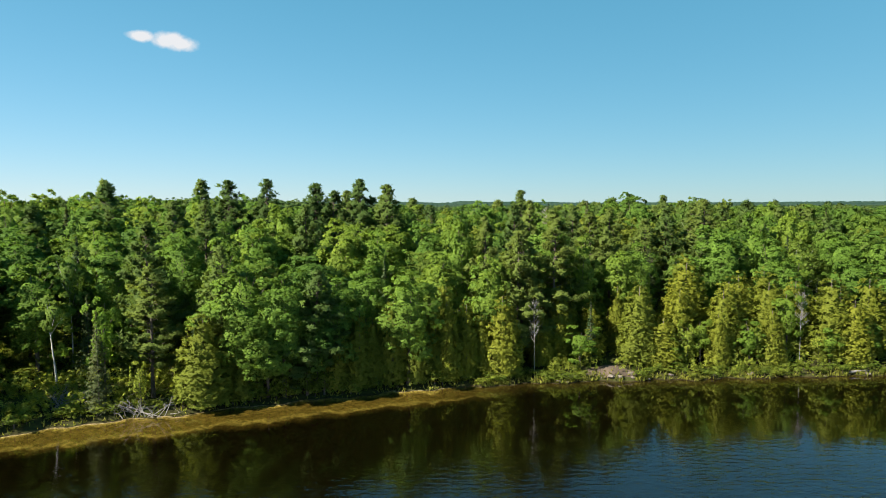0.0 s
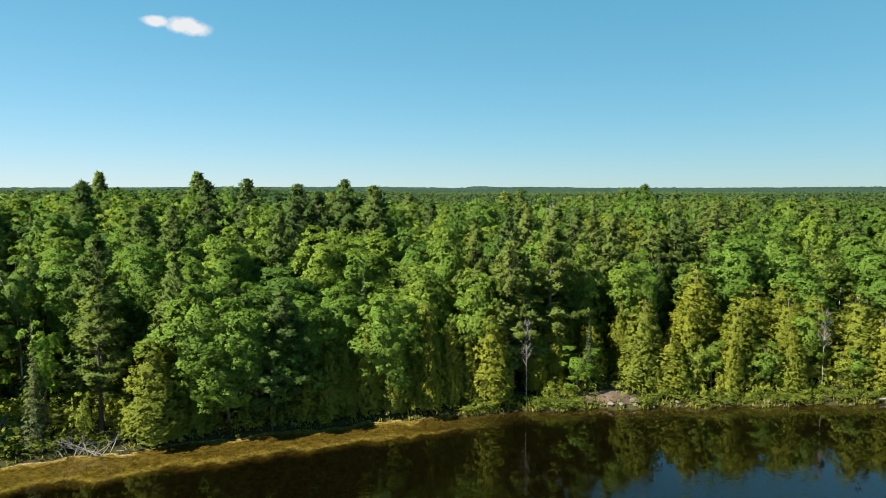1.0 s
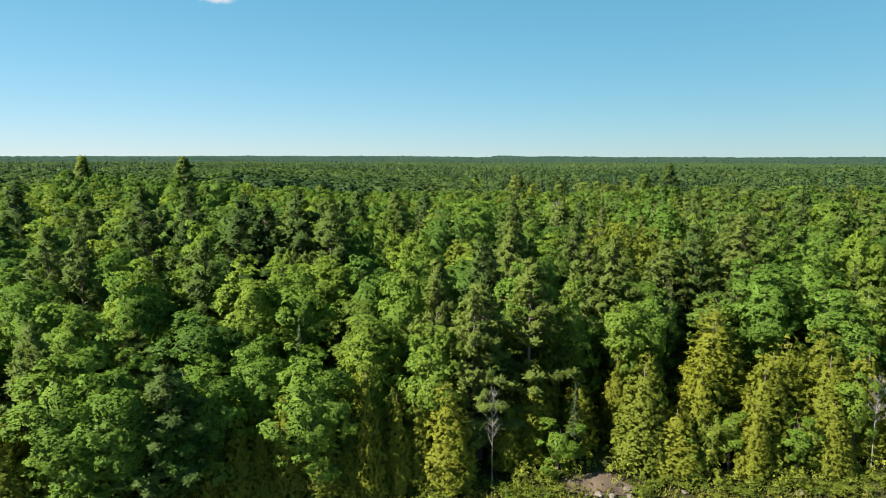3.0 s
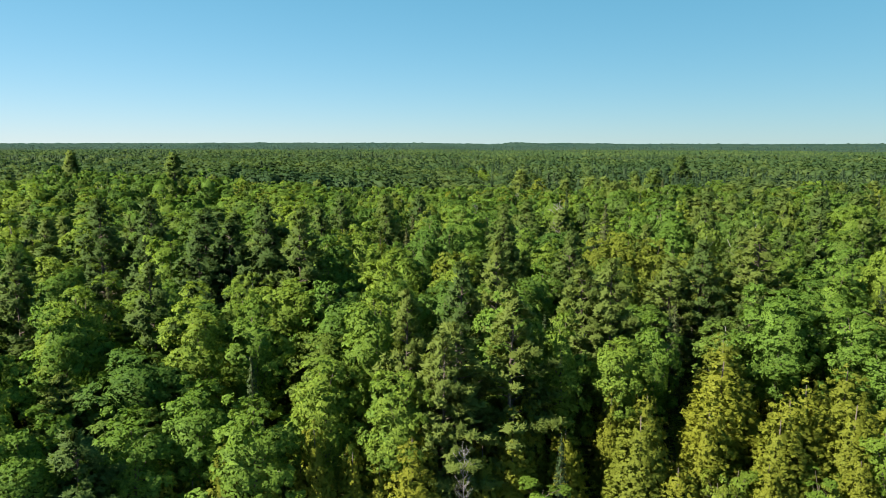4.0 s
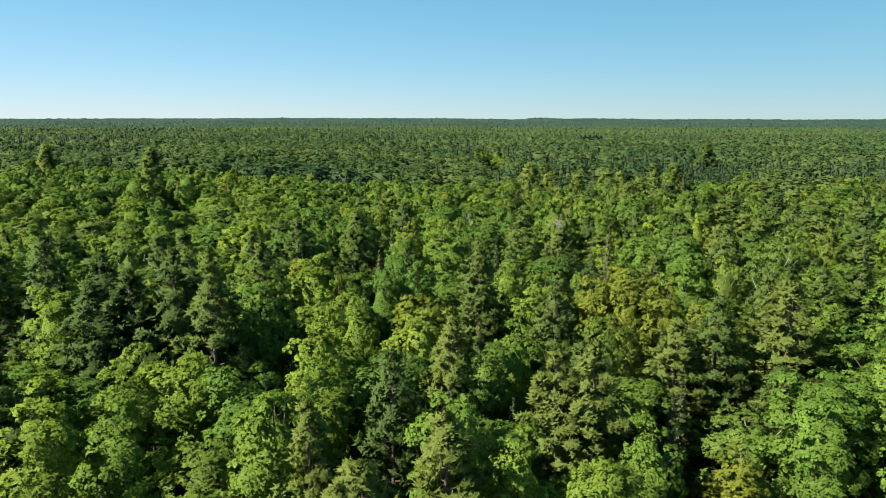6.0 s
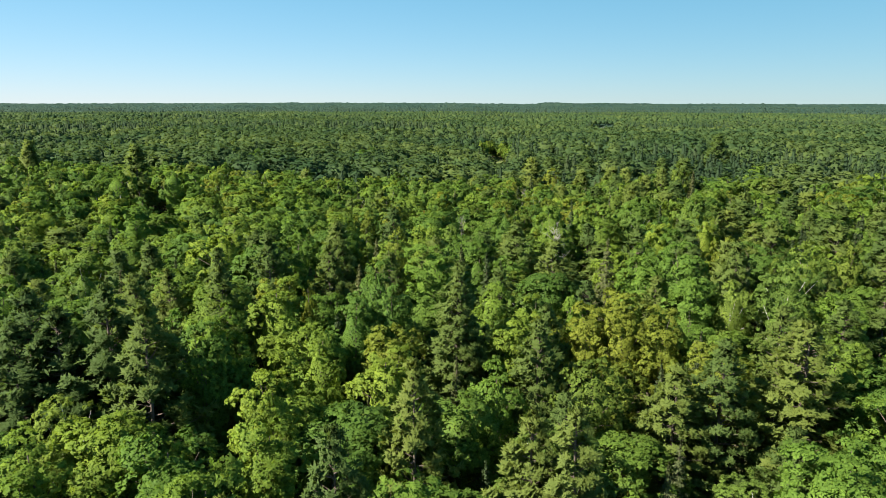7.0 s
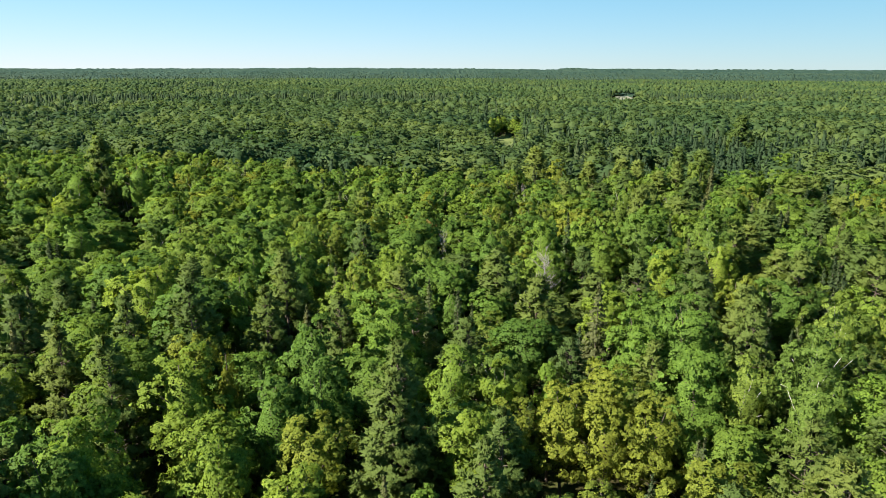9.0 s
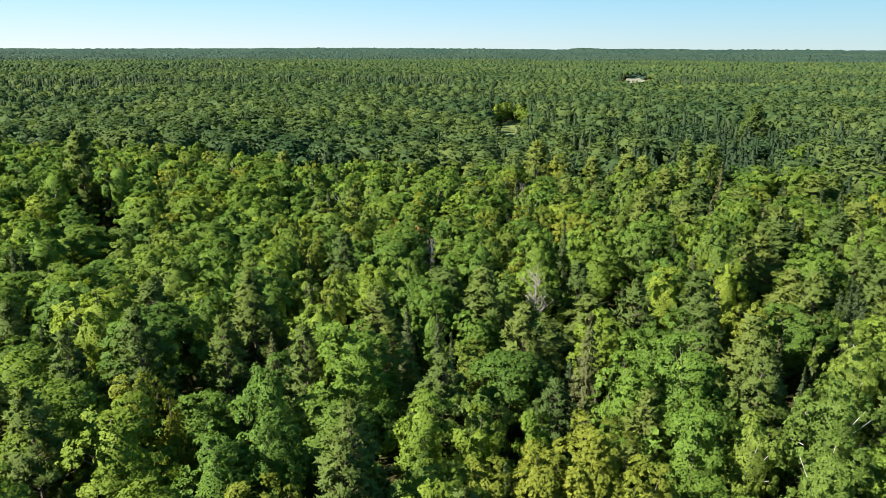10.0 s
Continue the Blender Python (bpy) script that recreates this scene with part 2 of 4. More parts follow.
def water_material():
    """Tea-brown clear water: mirror-like by Fresnel, with small wind ripples, brown to look through."""
    m, nodes, links = material("lake_water")
    geo = nodes.new("ShaderNodeNewGeometry")
    place = node(nodes, "ShaderNodeMapping")
    place.inputs["Scale"].default_value = (0.55, 1.5, 1)
    place.inputs["Rotation"].default_value = (0, 0, radians(12))
    links.new(geo.outputs["Position"], place.inputs["Vector"])
    small = node(nodes, "ShaderNodeTexNoise", Scale=1.5, Detail=3.0, Roughness=0.45, Distortion=0.6)
    links.new(place.outputs[0], small.inputs["Vector"])
    gust = node(nodes, "ShaderNodeTexNoise", Scale=0.07, Detail=3.0)
    links.new(geo.outputs["Position"], gust.inputs["Vector"])
    lee = nodes.new("ShaderNodeSeparateXYZ")
    links.new(geo.outputs["Position"], lee.inputs[0])
    calm = nodes.new("ShaderNodeMapRange")
    calm.interpolation_type = "SMOOTHSTEP"
    calm.inputs["From Min"].default_value, calm.inputs["From Max"].default_value = 54.0, 37.0
    calm.inputs["To Min"].default_value, calm.inputs["To Max"].default_value = 0.05, 1.0
    off_shore = nodes.new("ShaderNodeMath")
    off_shore.operation = "MULTIPLY_ADD"
    links.new(lee.outputs[0], off_shore.inputs[0])
    off_shore.inputs[1].default_value = -0.12
    links.new(lee.outputs[1], off_shore.inputs[2])
    links.new(off_shore.outputs[0], calm.inputs["Value"])
    wind = mix(nodes, links, "MULTIPLY", 1.0, ramp(nodes, links, gust.outputs[0], [(0.35, (0.35, 0.35, 0.35)), (0.6, (1, 1, 1))]), calm.outputs[0])
    relief = node(nodes, "ShaderNodeBump", Distance=0.055)
    links.new(wind, relief.inputs["Strength"])
    links.new(small.outputs[0], relief.inputs["Height"])
    shine = node(nodes, "ShaderNodeBsdfGlossy", Roughness=0.012)
    clear = nodes.new("ShaderNodeBsdfTransparent")
    clear.inputs[0].default_value = (0.80, 0.77, 0.48, 1)
    links.new(relief.outputs[0], shine.inputs["Normal"])
    facing = node(nodes, "ShaderNodeLayerWeight", Blend=0.5)
    links.new(relief.outputs[0], facing.inputs["Normal"])
    steep = nodes.new("ShaderNodeMath")
    steep.operation = "POWER"
    links.new(facing.outputs["Facing"], steep.inputs[0])
    steep.inputs[1].default_value = 3.6
    edge = nodes.new("ShaderNodeMath")
    edge.operation = "MULTIPLY_ADD"
    links.new(steep.outputs[0], edge.inputs[0])
    edge.inputs[1].default_value, edge.inputs[2].default_value = 0.975, 0.025
    both = nodes.new("ShaderNodeMixShader")
    links.new(edge.outputs[0], both.inputs[0])
    links.new(clear.outputs[0], both.inputs[1])
    links.new(shine.outputs[0], both.inputs[2])
    out = nodes.new("ShaderNodeOutputMaterial")
    links.new(both.outputs[0], out.inputs[0])
    return m


FLOOR, WATER = ground_material(), water_material()

# ---- the lie of the land ----
SHORE_X = [-400, -120, -60, -35, -30, -23.8, -17.3, -10, -2, 5.5, 12.5, 18.6, 27.6, 37, 47, 90, 400]
SHORE_Y = [10, 22, 40, 50.9, 54.2, 56.1, 59.1, 61.8, 64.2, 65.8, 66.8, 67.4, 67.9, 68.7, 69.4, 72, 70]
FIELDS = [(-58, 177, 5, 13, -0.3), (3, 367, 7, 63, -0.06), (110, 880, 17, 190, 0.106)]   # open ground: x, y, half width, half depth, slant


def wave(x, y, scale, seed=0.0):
    """Smooth noise between about -1 and 1, from a few sines."""
    a = np.sin(x * scale * 1.0 + y * scale * 0.37 + seed) + np.sin(y * scale * 1.13 - x * scale * 0.51 + seed * 2.1 + 1)
    return (a + np.sin((x + y) * scale * 0.71 + seed * 3.3) + np.sin((x - 1.3 * y) * scale * 0.43 + seed)) / 4


def shore(x):
    return np.interp(x, SHORE_X, SHORE_Y) + 0.35 * np.sin(np.asarray(x) * 0.9) + 0.25 * np.sin(np.asarray(x) * 2.3 + 1)


def land(x, y):
    """Height of the ground, or of the lake's bed, at x, y."""
    x, y = np.asarray(x, float), np.asarray(y, float)
    s = y - shore(x)
    far = np.hypot(x, y - 60)
    shelf = np.interp(x, [-60, -12, 2, 10], [3.8, 4.5, 3.2, 1.2])
    bed = np.where(s > -shelf, s * 0.30 / shelf, -0.30 + (s + shelf) * 0.13)
    opposite = np.clip((-240 - y) / 40, 0, 1)
    bed = np.maximum(bed, -2.5) * (1 - opposite) + 3 * opposite
    bank = 0.40 * (1 - np.exp(-np.maximum(s, 0) / 0.8)) + 2.3 * (1 - np.exp(-np.maximum(s, 0) / 18))
    bank = bank + 0.45 * np.exp(-((x - 17.6) / 3.4) ** 2) * (1 - np.exp(-np.maximum(s, 0) / 0.9)) * np.exp(-np.maximum(s, 0) / 9)
    bank = bank + np.clip(s / 30, 0, 1) * 0.7 * wave(x, y, 0.09)
    bank = bank + 3.0 * np.clip((-x - 25) / 60, 0, 1) * np.clip(s / 50, 0, 1)
    roll = np.clip((far - 250) / 900, 0, 1) * 4 * wave(x, y, 0.006, 2)
    t = np.clip((far - 1600) / 2900, 0, 1)
    hills = t * t * (3 - 2 * t) * (22 + 5 * wave(x, y, 0.0021, 1.0))
    hills = hills + 11 * np.exp(-((x - 110) / 60) ** 2 - ((y - 4150) / 160) ** 2) + 9 * np.exp(-((x - 205) / 55) ** 2 - ((y - 4150) / 160) ** 2) + 5 * np.exp(-((x - 520) / 330) ** 2 - ((y - 4100) / 250) ** 2)
    return np.where(s > 0, bank + roll + hills, bed)


def mesh_object(name, verts, faces, mat, parent=None, smooth=False):
    me = bpy.data.meshes.new(name)
    me.from_pydata([tuple(v) for v in verts], [], [tuple(f) for f in faces])
    me.materials.append(mat)
    if smooth:
        me.shade_smooth()
    ob = new(name, me)
    ob.parent = parent
    return ob


def grid_object(name, xs, ys, height, mat, smooth=True):
    X, Y = np.meshgrid(xs, ys)
    Z = height(X, Y)
    w, h = len(xs), len(ys)
    i = (np.arange(h - 1)[:, None] * w + np.arange(w - 1)).ravel()
    return mesh_object(name, np.stack([X, Y, Z], -1).reshape(-1, 3), np.stack([i, i + 1, i + w + 1, i + w], 1).tolist(), mat, None, smooth)


def steps(*stretches):
    return np.unique(np.concatenate([np.arange(a, b, s) for a, b, s in stretches]))


xs = steps((-4700, -1000, 150), (-1000, -200, 40), (-200, -60, 8), (-60, 70, 1.0), (70, 200, 8), (200, 1000, 40), (1000, 4701, 150))
ys = steps((-4700, -1000, 200), (-1000, -200, 40), (-200, 20, 10), (20, 44, 3), (44, 80, 0.6), (80, 170, 3), (170, 1000, 25), (1000, 4751, 150))
tagged(grid_object("ground", xs, ys, land, FLOOR), "dark forest floor of litter and moss sloping into the lake", "ground", kind="structure")
water = mesh_object("water", [(-900, -280, 0), (900, -280, 0), (900, 90, 0), (-900, 90, 0)], [(0, 1, 2, 3)], WATER)
tagged(water, "dark tea-brown lake water with small ripples", "water", kind="structure")


def blob_patch(name, x, y, a, b, lift, mat, rng, rings=6, sides=40, slant=0.0):
    """A patch of open ground that lies on the land with an uneven outline."""
    verts, faces = [(x, y, 0)], []
    edge = 1 + 0.18 * np.sin(np.arange(sides) * 2 * math.pi / sides * 3 + rng.random() * 6) + 0.06 * rng.standard_normal(sides)
    for r in range(1, rings + 1):
        for k in range(sides):
            w = 2 * math.pi * k / sides
            f = r / rings * edge[k]
            verts.append((x + a * f * math.cos(w), y + b * f * math.sin(w), 0))
    for k in range(sides):
        faces.append((0, 1 + k, 1 + (k + 1) % sides))
        for r in range(rings - 1):
            p, q = 1 + r * sides, 1 + (r + 1) * sides
            faces.append((p + k, q + k, q + (k + 1) % sides, p + (k + 1) % sides))
    verts = np.array(verts)
    verts[:, 0] += slant * (verts[:, 1] - y)
    verts[:, 2] = land(verts[:, 0], verts[:, 1]) + lift
    return mesh_object(name, verts, faces, mat, None, True)


# ---- trees ----
def unit(v):
    return v / np.maximum(np.linalg.norm(v, axis=-1, keepdims=True), 1e-9)


def ball(n, rng):
    return unit(rng.standard_normal((n, 3)))


def leaf_verts(C, N, S, width, rng, along=None, bend=0.12, tall=1.0):
    """Kite-shaped sprays: four corners each, bent a little along the middle."""
    A = rng.standard_normal(C.shape) if along is None else along + 0.35 * rng.standard_normal(C.shape)
    N = unit(N)
    U = unit(A - N * (A * N).sum(1, keepdims=True))
    V = np.cross(N, U)
    S = S[:, None]
    corners = np.stack([-U * 0.5, -V * width - N * bend + U * 0.08, U * 0.5, V * width - N * bend + U * 0.08], 1) * S[:, None]
    return (C[:, None] + corners * np.array([1, 1, tall])).reshape(-1, 3)


def quads_mesh(name, V, mat, shade=None):
    n = len(V) // 4
    me = bpy.data.meshes.new(name)
    me.vertices.add(n * 4)
    me.vertices.foreach_set("co", V.astype(np.float32).ravel())
    me.loops.add(n * 4)
    me.loops.foreach_set("vertex_index", np.arange(n * 4, dtype=np.int32))
    me.polygons.add(n)
    me.polygons.foreach_set("loop_start", np.arange(0, n * 4, 4, dtype=np.int32))
    me.materials.append(mat)
    me.update(calc_edges=True)
    if shade is not None:
        me.normals_split_custom_set((unit(shade) if len(shade) == n * 4 else np.repeat(unit(shade), 4, axis=0)).tolist())
    return me


class Tubes:
    """Tapered stems gathered into one mesh."""

    def __init__(self):
        self.verts, self.faces = [], []

    def add(self, points, radii, sides=5):
        points = [Vector(p) for p in points]
        base = len(self.verts)
        for i, (p, r) in enumerate(zip(points, radii)):
            way = (points[min(i + 1, len(points) - 1)] - points[max(i - 1, 0)]).normalized()
            u = way.orthogonal().normalized()
            v = way.cross(u)
            for k in range(sides):
                a = 2 * math.pi * k / sides
                self.verts.append(p + (u * math.cos(a) + v * math.sin(a)) * r)
        for i in range(len(points) - 1):
            for k in range(sides):
                a, b = base + i * sides + k, base + i * sides + (k + 1) % sides
                self.faces.append((a, b, b + sides, a + sides))
        self.faces.append(tuple(base + (len(points) - 1) * sides + k for k in range(sides)))

    def mesh(self, name, mat):
        me = bpy.data.meshes.new(name)
        me.from_pydata(self.verts, [], self.faces)
        me.materials.append(mat)
        me.shade_smooth()
        return me


def stem(tubes, height, thick, rng, sides=7, lean=0.02):
    pts = [(lean * height * math.sin(i * 0.55 + thick * 40) * i / 6 + 0.03 * rng.standard_normal(), lean * height * math.cos(i * 0.6 + thick * 40) * i / 6, height * i / 6 - (0.4 if i == 0 else 0)) for i in range(7)]
    tubes.add(pts, [thick * (1.25 if i == 0 else 1 - 0.86 * i / 6) for i in range(7)], sides)
    return pts


# Every kind is built with a height of 10 and a crown radius of 2; it is scaled when it is planted.
def tufts(K, O, R, per, size, rng, flat=0.85, up=0.3):
    """Leafy clumps: round each centre K, with radius R, a cap of sprays that looks the way O. Gives places, normals, sizes and shading normals."""
    n = len(K)
    d = unit(O[:, None] * 0.75 + ball(n * per, rng).reshape(n, per, 3) + np.array([0, 0, up]))
    C = K[:, None] + d * (R[:, None] * rng.uniform(0.45, 1.08, (n, per)))[..., None] * np.array([1, 1, flat])
    N = d * 0.8 + np.array([0, 0, 0.25]) + 0.40 * rng.standard_normal((n, per, 3))
    M = d * 0.45 + O[:, None] * 0.42 + np.array([0, 0, 0.30]) + 0.12 * unit(N)
    S = size * rng.uniform(0.6, 1.3, (n, per)) * (R / R.mean())[:, None] ** 0.4
    return C.reshape(-1, 3), N.reshape(-1, 3), S.ravel(), M.reshape(-1, 3)


def core(D, centre, half, sides, rings, rng, low=-0.35):
    """The closed inner mass of a crown, bulging towards each limb of D. Gives the corners of its faces and their shading normals."""
    up = np.linspace(0.999, low, rings + 1)[:, None] + 0 * np.arange(sides)
    turn = np.arange(sides) * 2 * math.pi / sides + np.arange(rings + 1)[:, None] * 0.5
    flat = np.sqrt(1 - up ** 2)
    d = np.stack([flat * np.cos(turn), flat * np.sin(turn), up], -1)
    near = np.clip(d @ unit(D).T, 0, 1) ** 9
    bulge = near.max(-1)
    P = d * (0.74 + 0.36 * bulge + 0.05 * rng.standard_normal(bulge.shape))[..., None] * half + centre
    normal = unit(d / half * half.mean() + 0.8 * (near @ unit(D)) / (near.sum(-1, keepdims=True) + 0.3) + 0.08 * rng.standard_normal(d.shape))
    a, b = np.arange(rings)[:, None], np.arange(sides)
    c = (b + 1) % sides
    pick = (lambda G: np.stack([G[a, b], G[a + 1, b], G[a + 1, c], G[a, c]], 2).reshape(-1, 3))
    return pick(P), pick(normal)


def broadleaf(seed, count, size, lobes, low, mat, bark, slim=1.0, tall=1.0, thick=0.15, lean=0.02, clump=0.25):
    """A rounded, uneven crown of limbs, each limb ending in many leafy clumps."""
    rng = np.random.default_rng(seed)
    t = Tubes()
    pts = stem(t, 8.6, thick, rng, 7, lean)
    mid, half = (10 + low) / 2, (10 - low) / 2
    k = np.arange(lobes) + 0.5
    up = 1 - 1.72 * k / lobes
    up = np.sign(up) * np.abs(up) ** 0.85
    turn = k * 2.39996 + rng.random() * 6
    wide = (1 - up ** 2) ** 0.36 * np.where(up > 0, 1 - 0.16 * up, 1)
    D = np.stack([wide * np.cos(turn), wide * np.sin(turn), up], 1) + 0.22 * rng.standard_normal((lobes, 3))
    reach = np.where(up > 0.45, rng.uniform(0.70, 0.88, lobes), rng.uniform(0.54, 0.96, lobes))
    lr = rng.uniform(0.20, 0.42, lobes) * 2.0 * slim
    L = D * reach[:, None] * np.array([2.0, 2.0, half * 0.93]) + np.array([0, 0, mid])
    L[:, 2] = np.minimum(L[:, 2], 10 - lr * 0.8)
    per = 10
    n = max(lobes * 2, count // per)
    which = rng.choice(lobes, n, p=lr ** 2 / (lr ** 2).sum())
    d = ball(n, rng)
    out = unit(D)[which]
    d[(d * out).sum(1) < -0.2] *= -1
    K = L[which] + d * (lr[which] * rng.uniform(0.72, 1.0, n))[:, None] * np.array([1, 1, 0.85 * min(tall, 2.0)])
    C, N, S, M = tufts(K, unit(d * 0.7 + out * 0.5), clump * rng.uniform(0.6, 1.35, n), per, size, rng)
    M = unit(M) + (0.75 if count > 3000 else 0.9 if count > 1500 else 1.1) * unit((C - np.array([0, 0, mid])) * np.array([1, 1, 2.0 / half]))
    size_of_core = np.array([1.24, 1.24, half * 0.70]) * (slim * 0.5 + 0.5)
    Vc, Mc = core(D, np.array([0, 0, mid]), size_of_core, 14 if count > 3000 else 9, 9 if count > 3000 else 6, rng, -0.8)
    for i in range(0, lobes, max(1, lobes // 8)):
        a = Vector(pts[min(5, 2 + int(L[i][2] / 10 * 3.2))])
        b = Vector(L[i])
        t.add([a, a.lerp(b, 0.5) + Vector((0, 0, 0.12)), b], [0.045 if thick > 0.1 else 0.028, 0.03 if thick > 0.1 else 0.018, 0.01], 4)
    return t.mesh("trunk", bark), quads_mesh("crown", np.concatenate([leaf_verts(C, N, S, 0.42, rng, tall=tall), Vc]), mat, np.concatenate([np.repeat(unit(M), 4, axis=0), Mc]))


def pine(seed, count, size, mat, bark):
    """Tiers of spreading boughs; each bough a flat fan of side twigs that end in brushes of needles."""
    rng = np.random.default_rng(seed)
    t = Tubes()
    stem(t, 9.7, 0.13, rng, lean=0.008)
    C, A, N, S, M = [], [], [], [], []
    levels, ragged = (15, 1.0) if seed % 2 else (21, 0.55)
    boughs = []
    for i in range(levels):
        z = 1.9 + 7.6 * (i / (levels - 1)) ** 0.92
        h = (z - 1.9) / 8.1
        reach = 2.0 * (0.7 + 1.0 * h if h < 0.18 else 1.06 * (1 - h) ** (0.74 if seed % 2 else 0.84)) + 0.05 + 0.18 * (1 - h)
        for j in range(int(rng.integers(4, 7)) if h < 0.85 else 5):
            a = j * 2 * math.pi / 6 + i * 1.1 + rng.normal() * 0.35
            boughs.append((z + rng.normal() * 0.14, a, max(0.3, reach * rng.uniform(1 - 0.5 * ragged, 1.2)), h))
    weight = np.array([b[2] ** 1.35 for b in boughs])
    per = 8
    for (z, a, L, h), n in zip(boughs, np.maximum(2, count / per * weight / weight.sum()).astype(int)):
        s = 0.22 + 0.78 * rng.random(n) ** 0.6
        side = rng.uniform(-1, 1, n) * L * 0.42 * np.clip(1.12 - s, 0.1, 0.6)
        rise = 0.06 + 0.6 * h
        ca, sa = math.cos(a), math.sin(a)
        K = np.stack([ca * L * s - sa * side, sa * L * s + ca * side, z + L * (rise * s + 0.16 * s ** 3) + rng.standard_normal(n) * 0.05], 1)
        way = np.stack([ca - sa * side * 1.2 / L, sa + ca * side * 1.2 / L, 0.55 + 0.5 * h + 0 * s], 1)
        d = unit(unit(way)[:, None] * 0.9 + 0.75 * ball(n * per, rng).reshape(n, per, 3) + np.array([0, 0, 0.3]))
        Sx = size * rng.uniform(0.65, 1.3, (n, per))
        C.append((K[:, None] + d * Sx[..., None] * 0.45).reshape(-1, 3))
        A.append(d.reshape(-1, 3))
        N.append((np.array([0.45 * ca, 0.45 * sa, 0.75]) + 0.45 * rng.standard_normal((n, per, 3))).reshape(-1, 3))
        S.append(Sx.ravel())
        M.append((d * 0.45 + np.array([0.45 * ca, 0.45 * sa, 0.5])).reshape(-1, 3))
        t.add([(0, 0, z), (ca * L * 0.5, sa * L * 0.5, z + L * 0.5 * rise), (ca * L * 0.92, sa * L * 0.92, z + L * (0.92 * rise + 0.08))], [0.03, 0.02, 0.008], 3)
    n = int(count * 0.03)
    tip = np.stack([rng.normal(0, 0.10, n), rng.normal(0, 0.10, n), 10 - 0.75 * rng.random(n) ** 1.4], 1)
    C.append(tip)
    N.append(ball(n, rng))
    A.append(np.tile([0, 0, 1.0], (n, 1)) + 0.4 * ball(n, rng))
    S.append(np.full(n, size * 0.8))
    M.append(unit(tip * np.array([1, 1, 0])) * 0.8 + np.array([0, 0, 0.5]))
    C, N, S, A, M = (np.concatenate(v) for v in (C, N, S, A, M))
    M = unit(M) + (0.0 if count > 5000 else 0.5) * (unit(C * np.array([1, 1, 0])) * 0.75 + np.array([0, 0, 0.5]))
    return t.mesh("trunk", bark), quads_mesh("crown", leaf_verts(C, N, S, 0.17, rng, A * 2.0), mat, M + 0.2 * unit(N))


def cedar(seed, count, size, mat, bark):
    """A dense cedar: a main spire and lower ones grown together, in upright leafy clumps."""
    rng = np.random.default_rng(seed)
    t = Tubes()
    stem(t, 9.0, 0.14, rng, lean=0.006)
    spires = [(0.0, 0.0, 10.0, 1.55)]
    for k in range(6):
        a, off = k * 1.05 + rng.uniform(0, 0.6), rng.uniform(0.55, 1.0)
        spires.append((off * math.cos(a), off * math.sin(a), rng.uniform(5.6, 9.4), rng.uniform(0.85, 1.2)))
    area = np.array([h * r for _, _, h, r in spires])
    parts, per = [], 9
    for (ox, oy, top, rad), n in zip(spires, (count / per * area / area.sum()).astype(int)):
        h = rng.random(n * 4)
        prof = np.where(h < 0.2, 0.78 + 1.1 * h, np.clip(1 - h, 0, 1) ** 0.5 * 1.12)
        keep = rng.random(n * 4) < prof
        h, prof = h[keep][:n], prof[keep][:n]
        a = rng.random(len(h)) * 2 * math.pi
        r = rad * prof * rng.uniform(0.62, 1.06, len(h))
        out = np.stack([np.cos(a), np.sin(a), 0.25 + 0.5 * h], 1)
        K = np.stack([ox + r * np.cos(a), oy + r * np.sin(a), 0.2 + (top - 0.45) * h], 1)
        axis = unit(K * np.array([1, 1, 0])) * 0.45
        parts.append(tufts(K, unit(out + axis), (0.10 + 0.20 * np.clip(1 - h, 0, 1) ** 0.5) * rng.uniform(0.7, 1.35, len(h)), per, size, rng, 1.5, 0.45))
    C, N, S, M = (np.concatenate(v) for v in zip(*parts))
    M = unit(M) + 0.95 * unit(C * np.array([1, 1, 0]))
    A = unit(C * np.array([1, 1, 0])) * 0.35 + np.array([0, 0, 0.9])
    n = int(count * 0.12)
    h, a = rng.random(n) ** 1.2 * 0.85, rng.random(n) * 2 * math.pi
    core = np.stack([np.cos(a) * 1.1 * (1 - h) ** 0.6, np.sin(a) * 1.1 * (1 - h) ** 0.6, 0.2 + 9.2 * h], 1)
    face = np.stack([np.cos(a), np.sin(a), 0.2 + 0 * a], 1)
    C, N, S, M, A = np.concatenate([C, core]), np.concatenate([N, face]), np.concatenate([S, np.full(n, size * 1.6)]), np.concatenate([M, face]), np.concatenate([A, np.tile([0, 0, 1.0], (n, 1))])
    return t.mesh("trunk", bark), quads_mesh("crown", leaf_verts(C, N, S, 0.34, rng, A), mat, M)


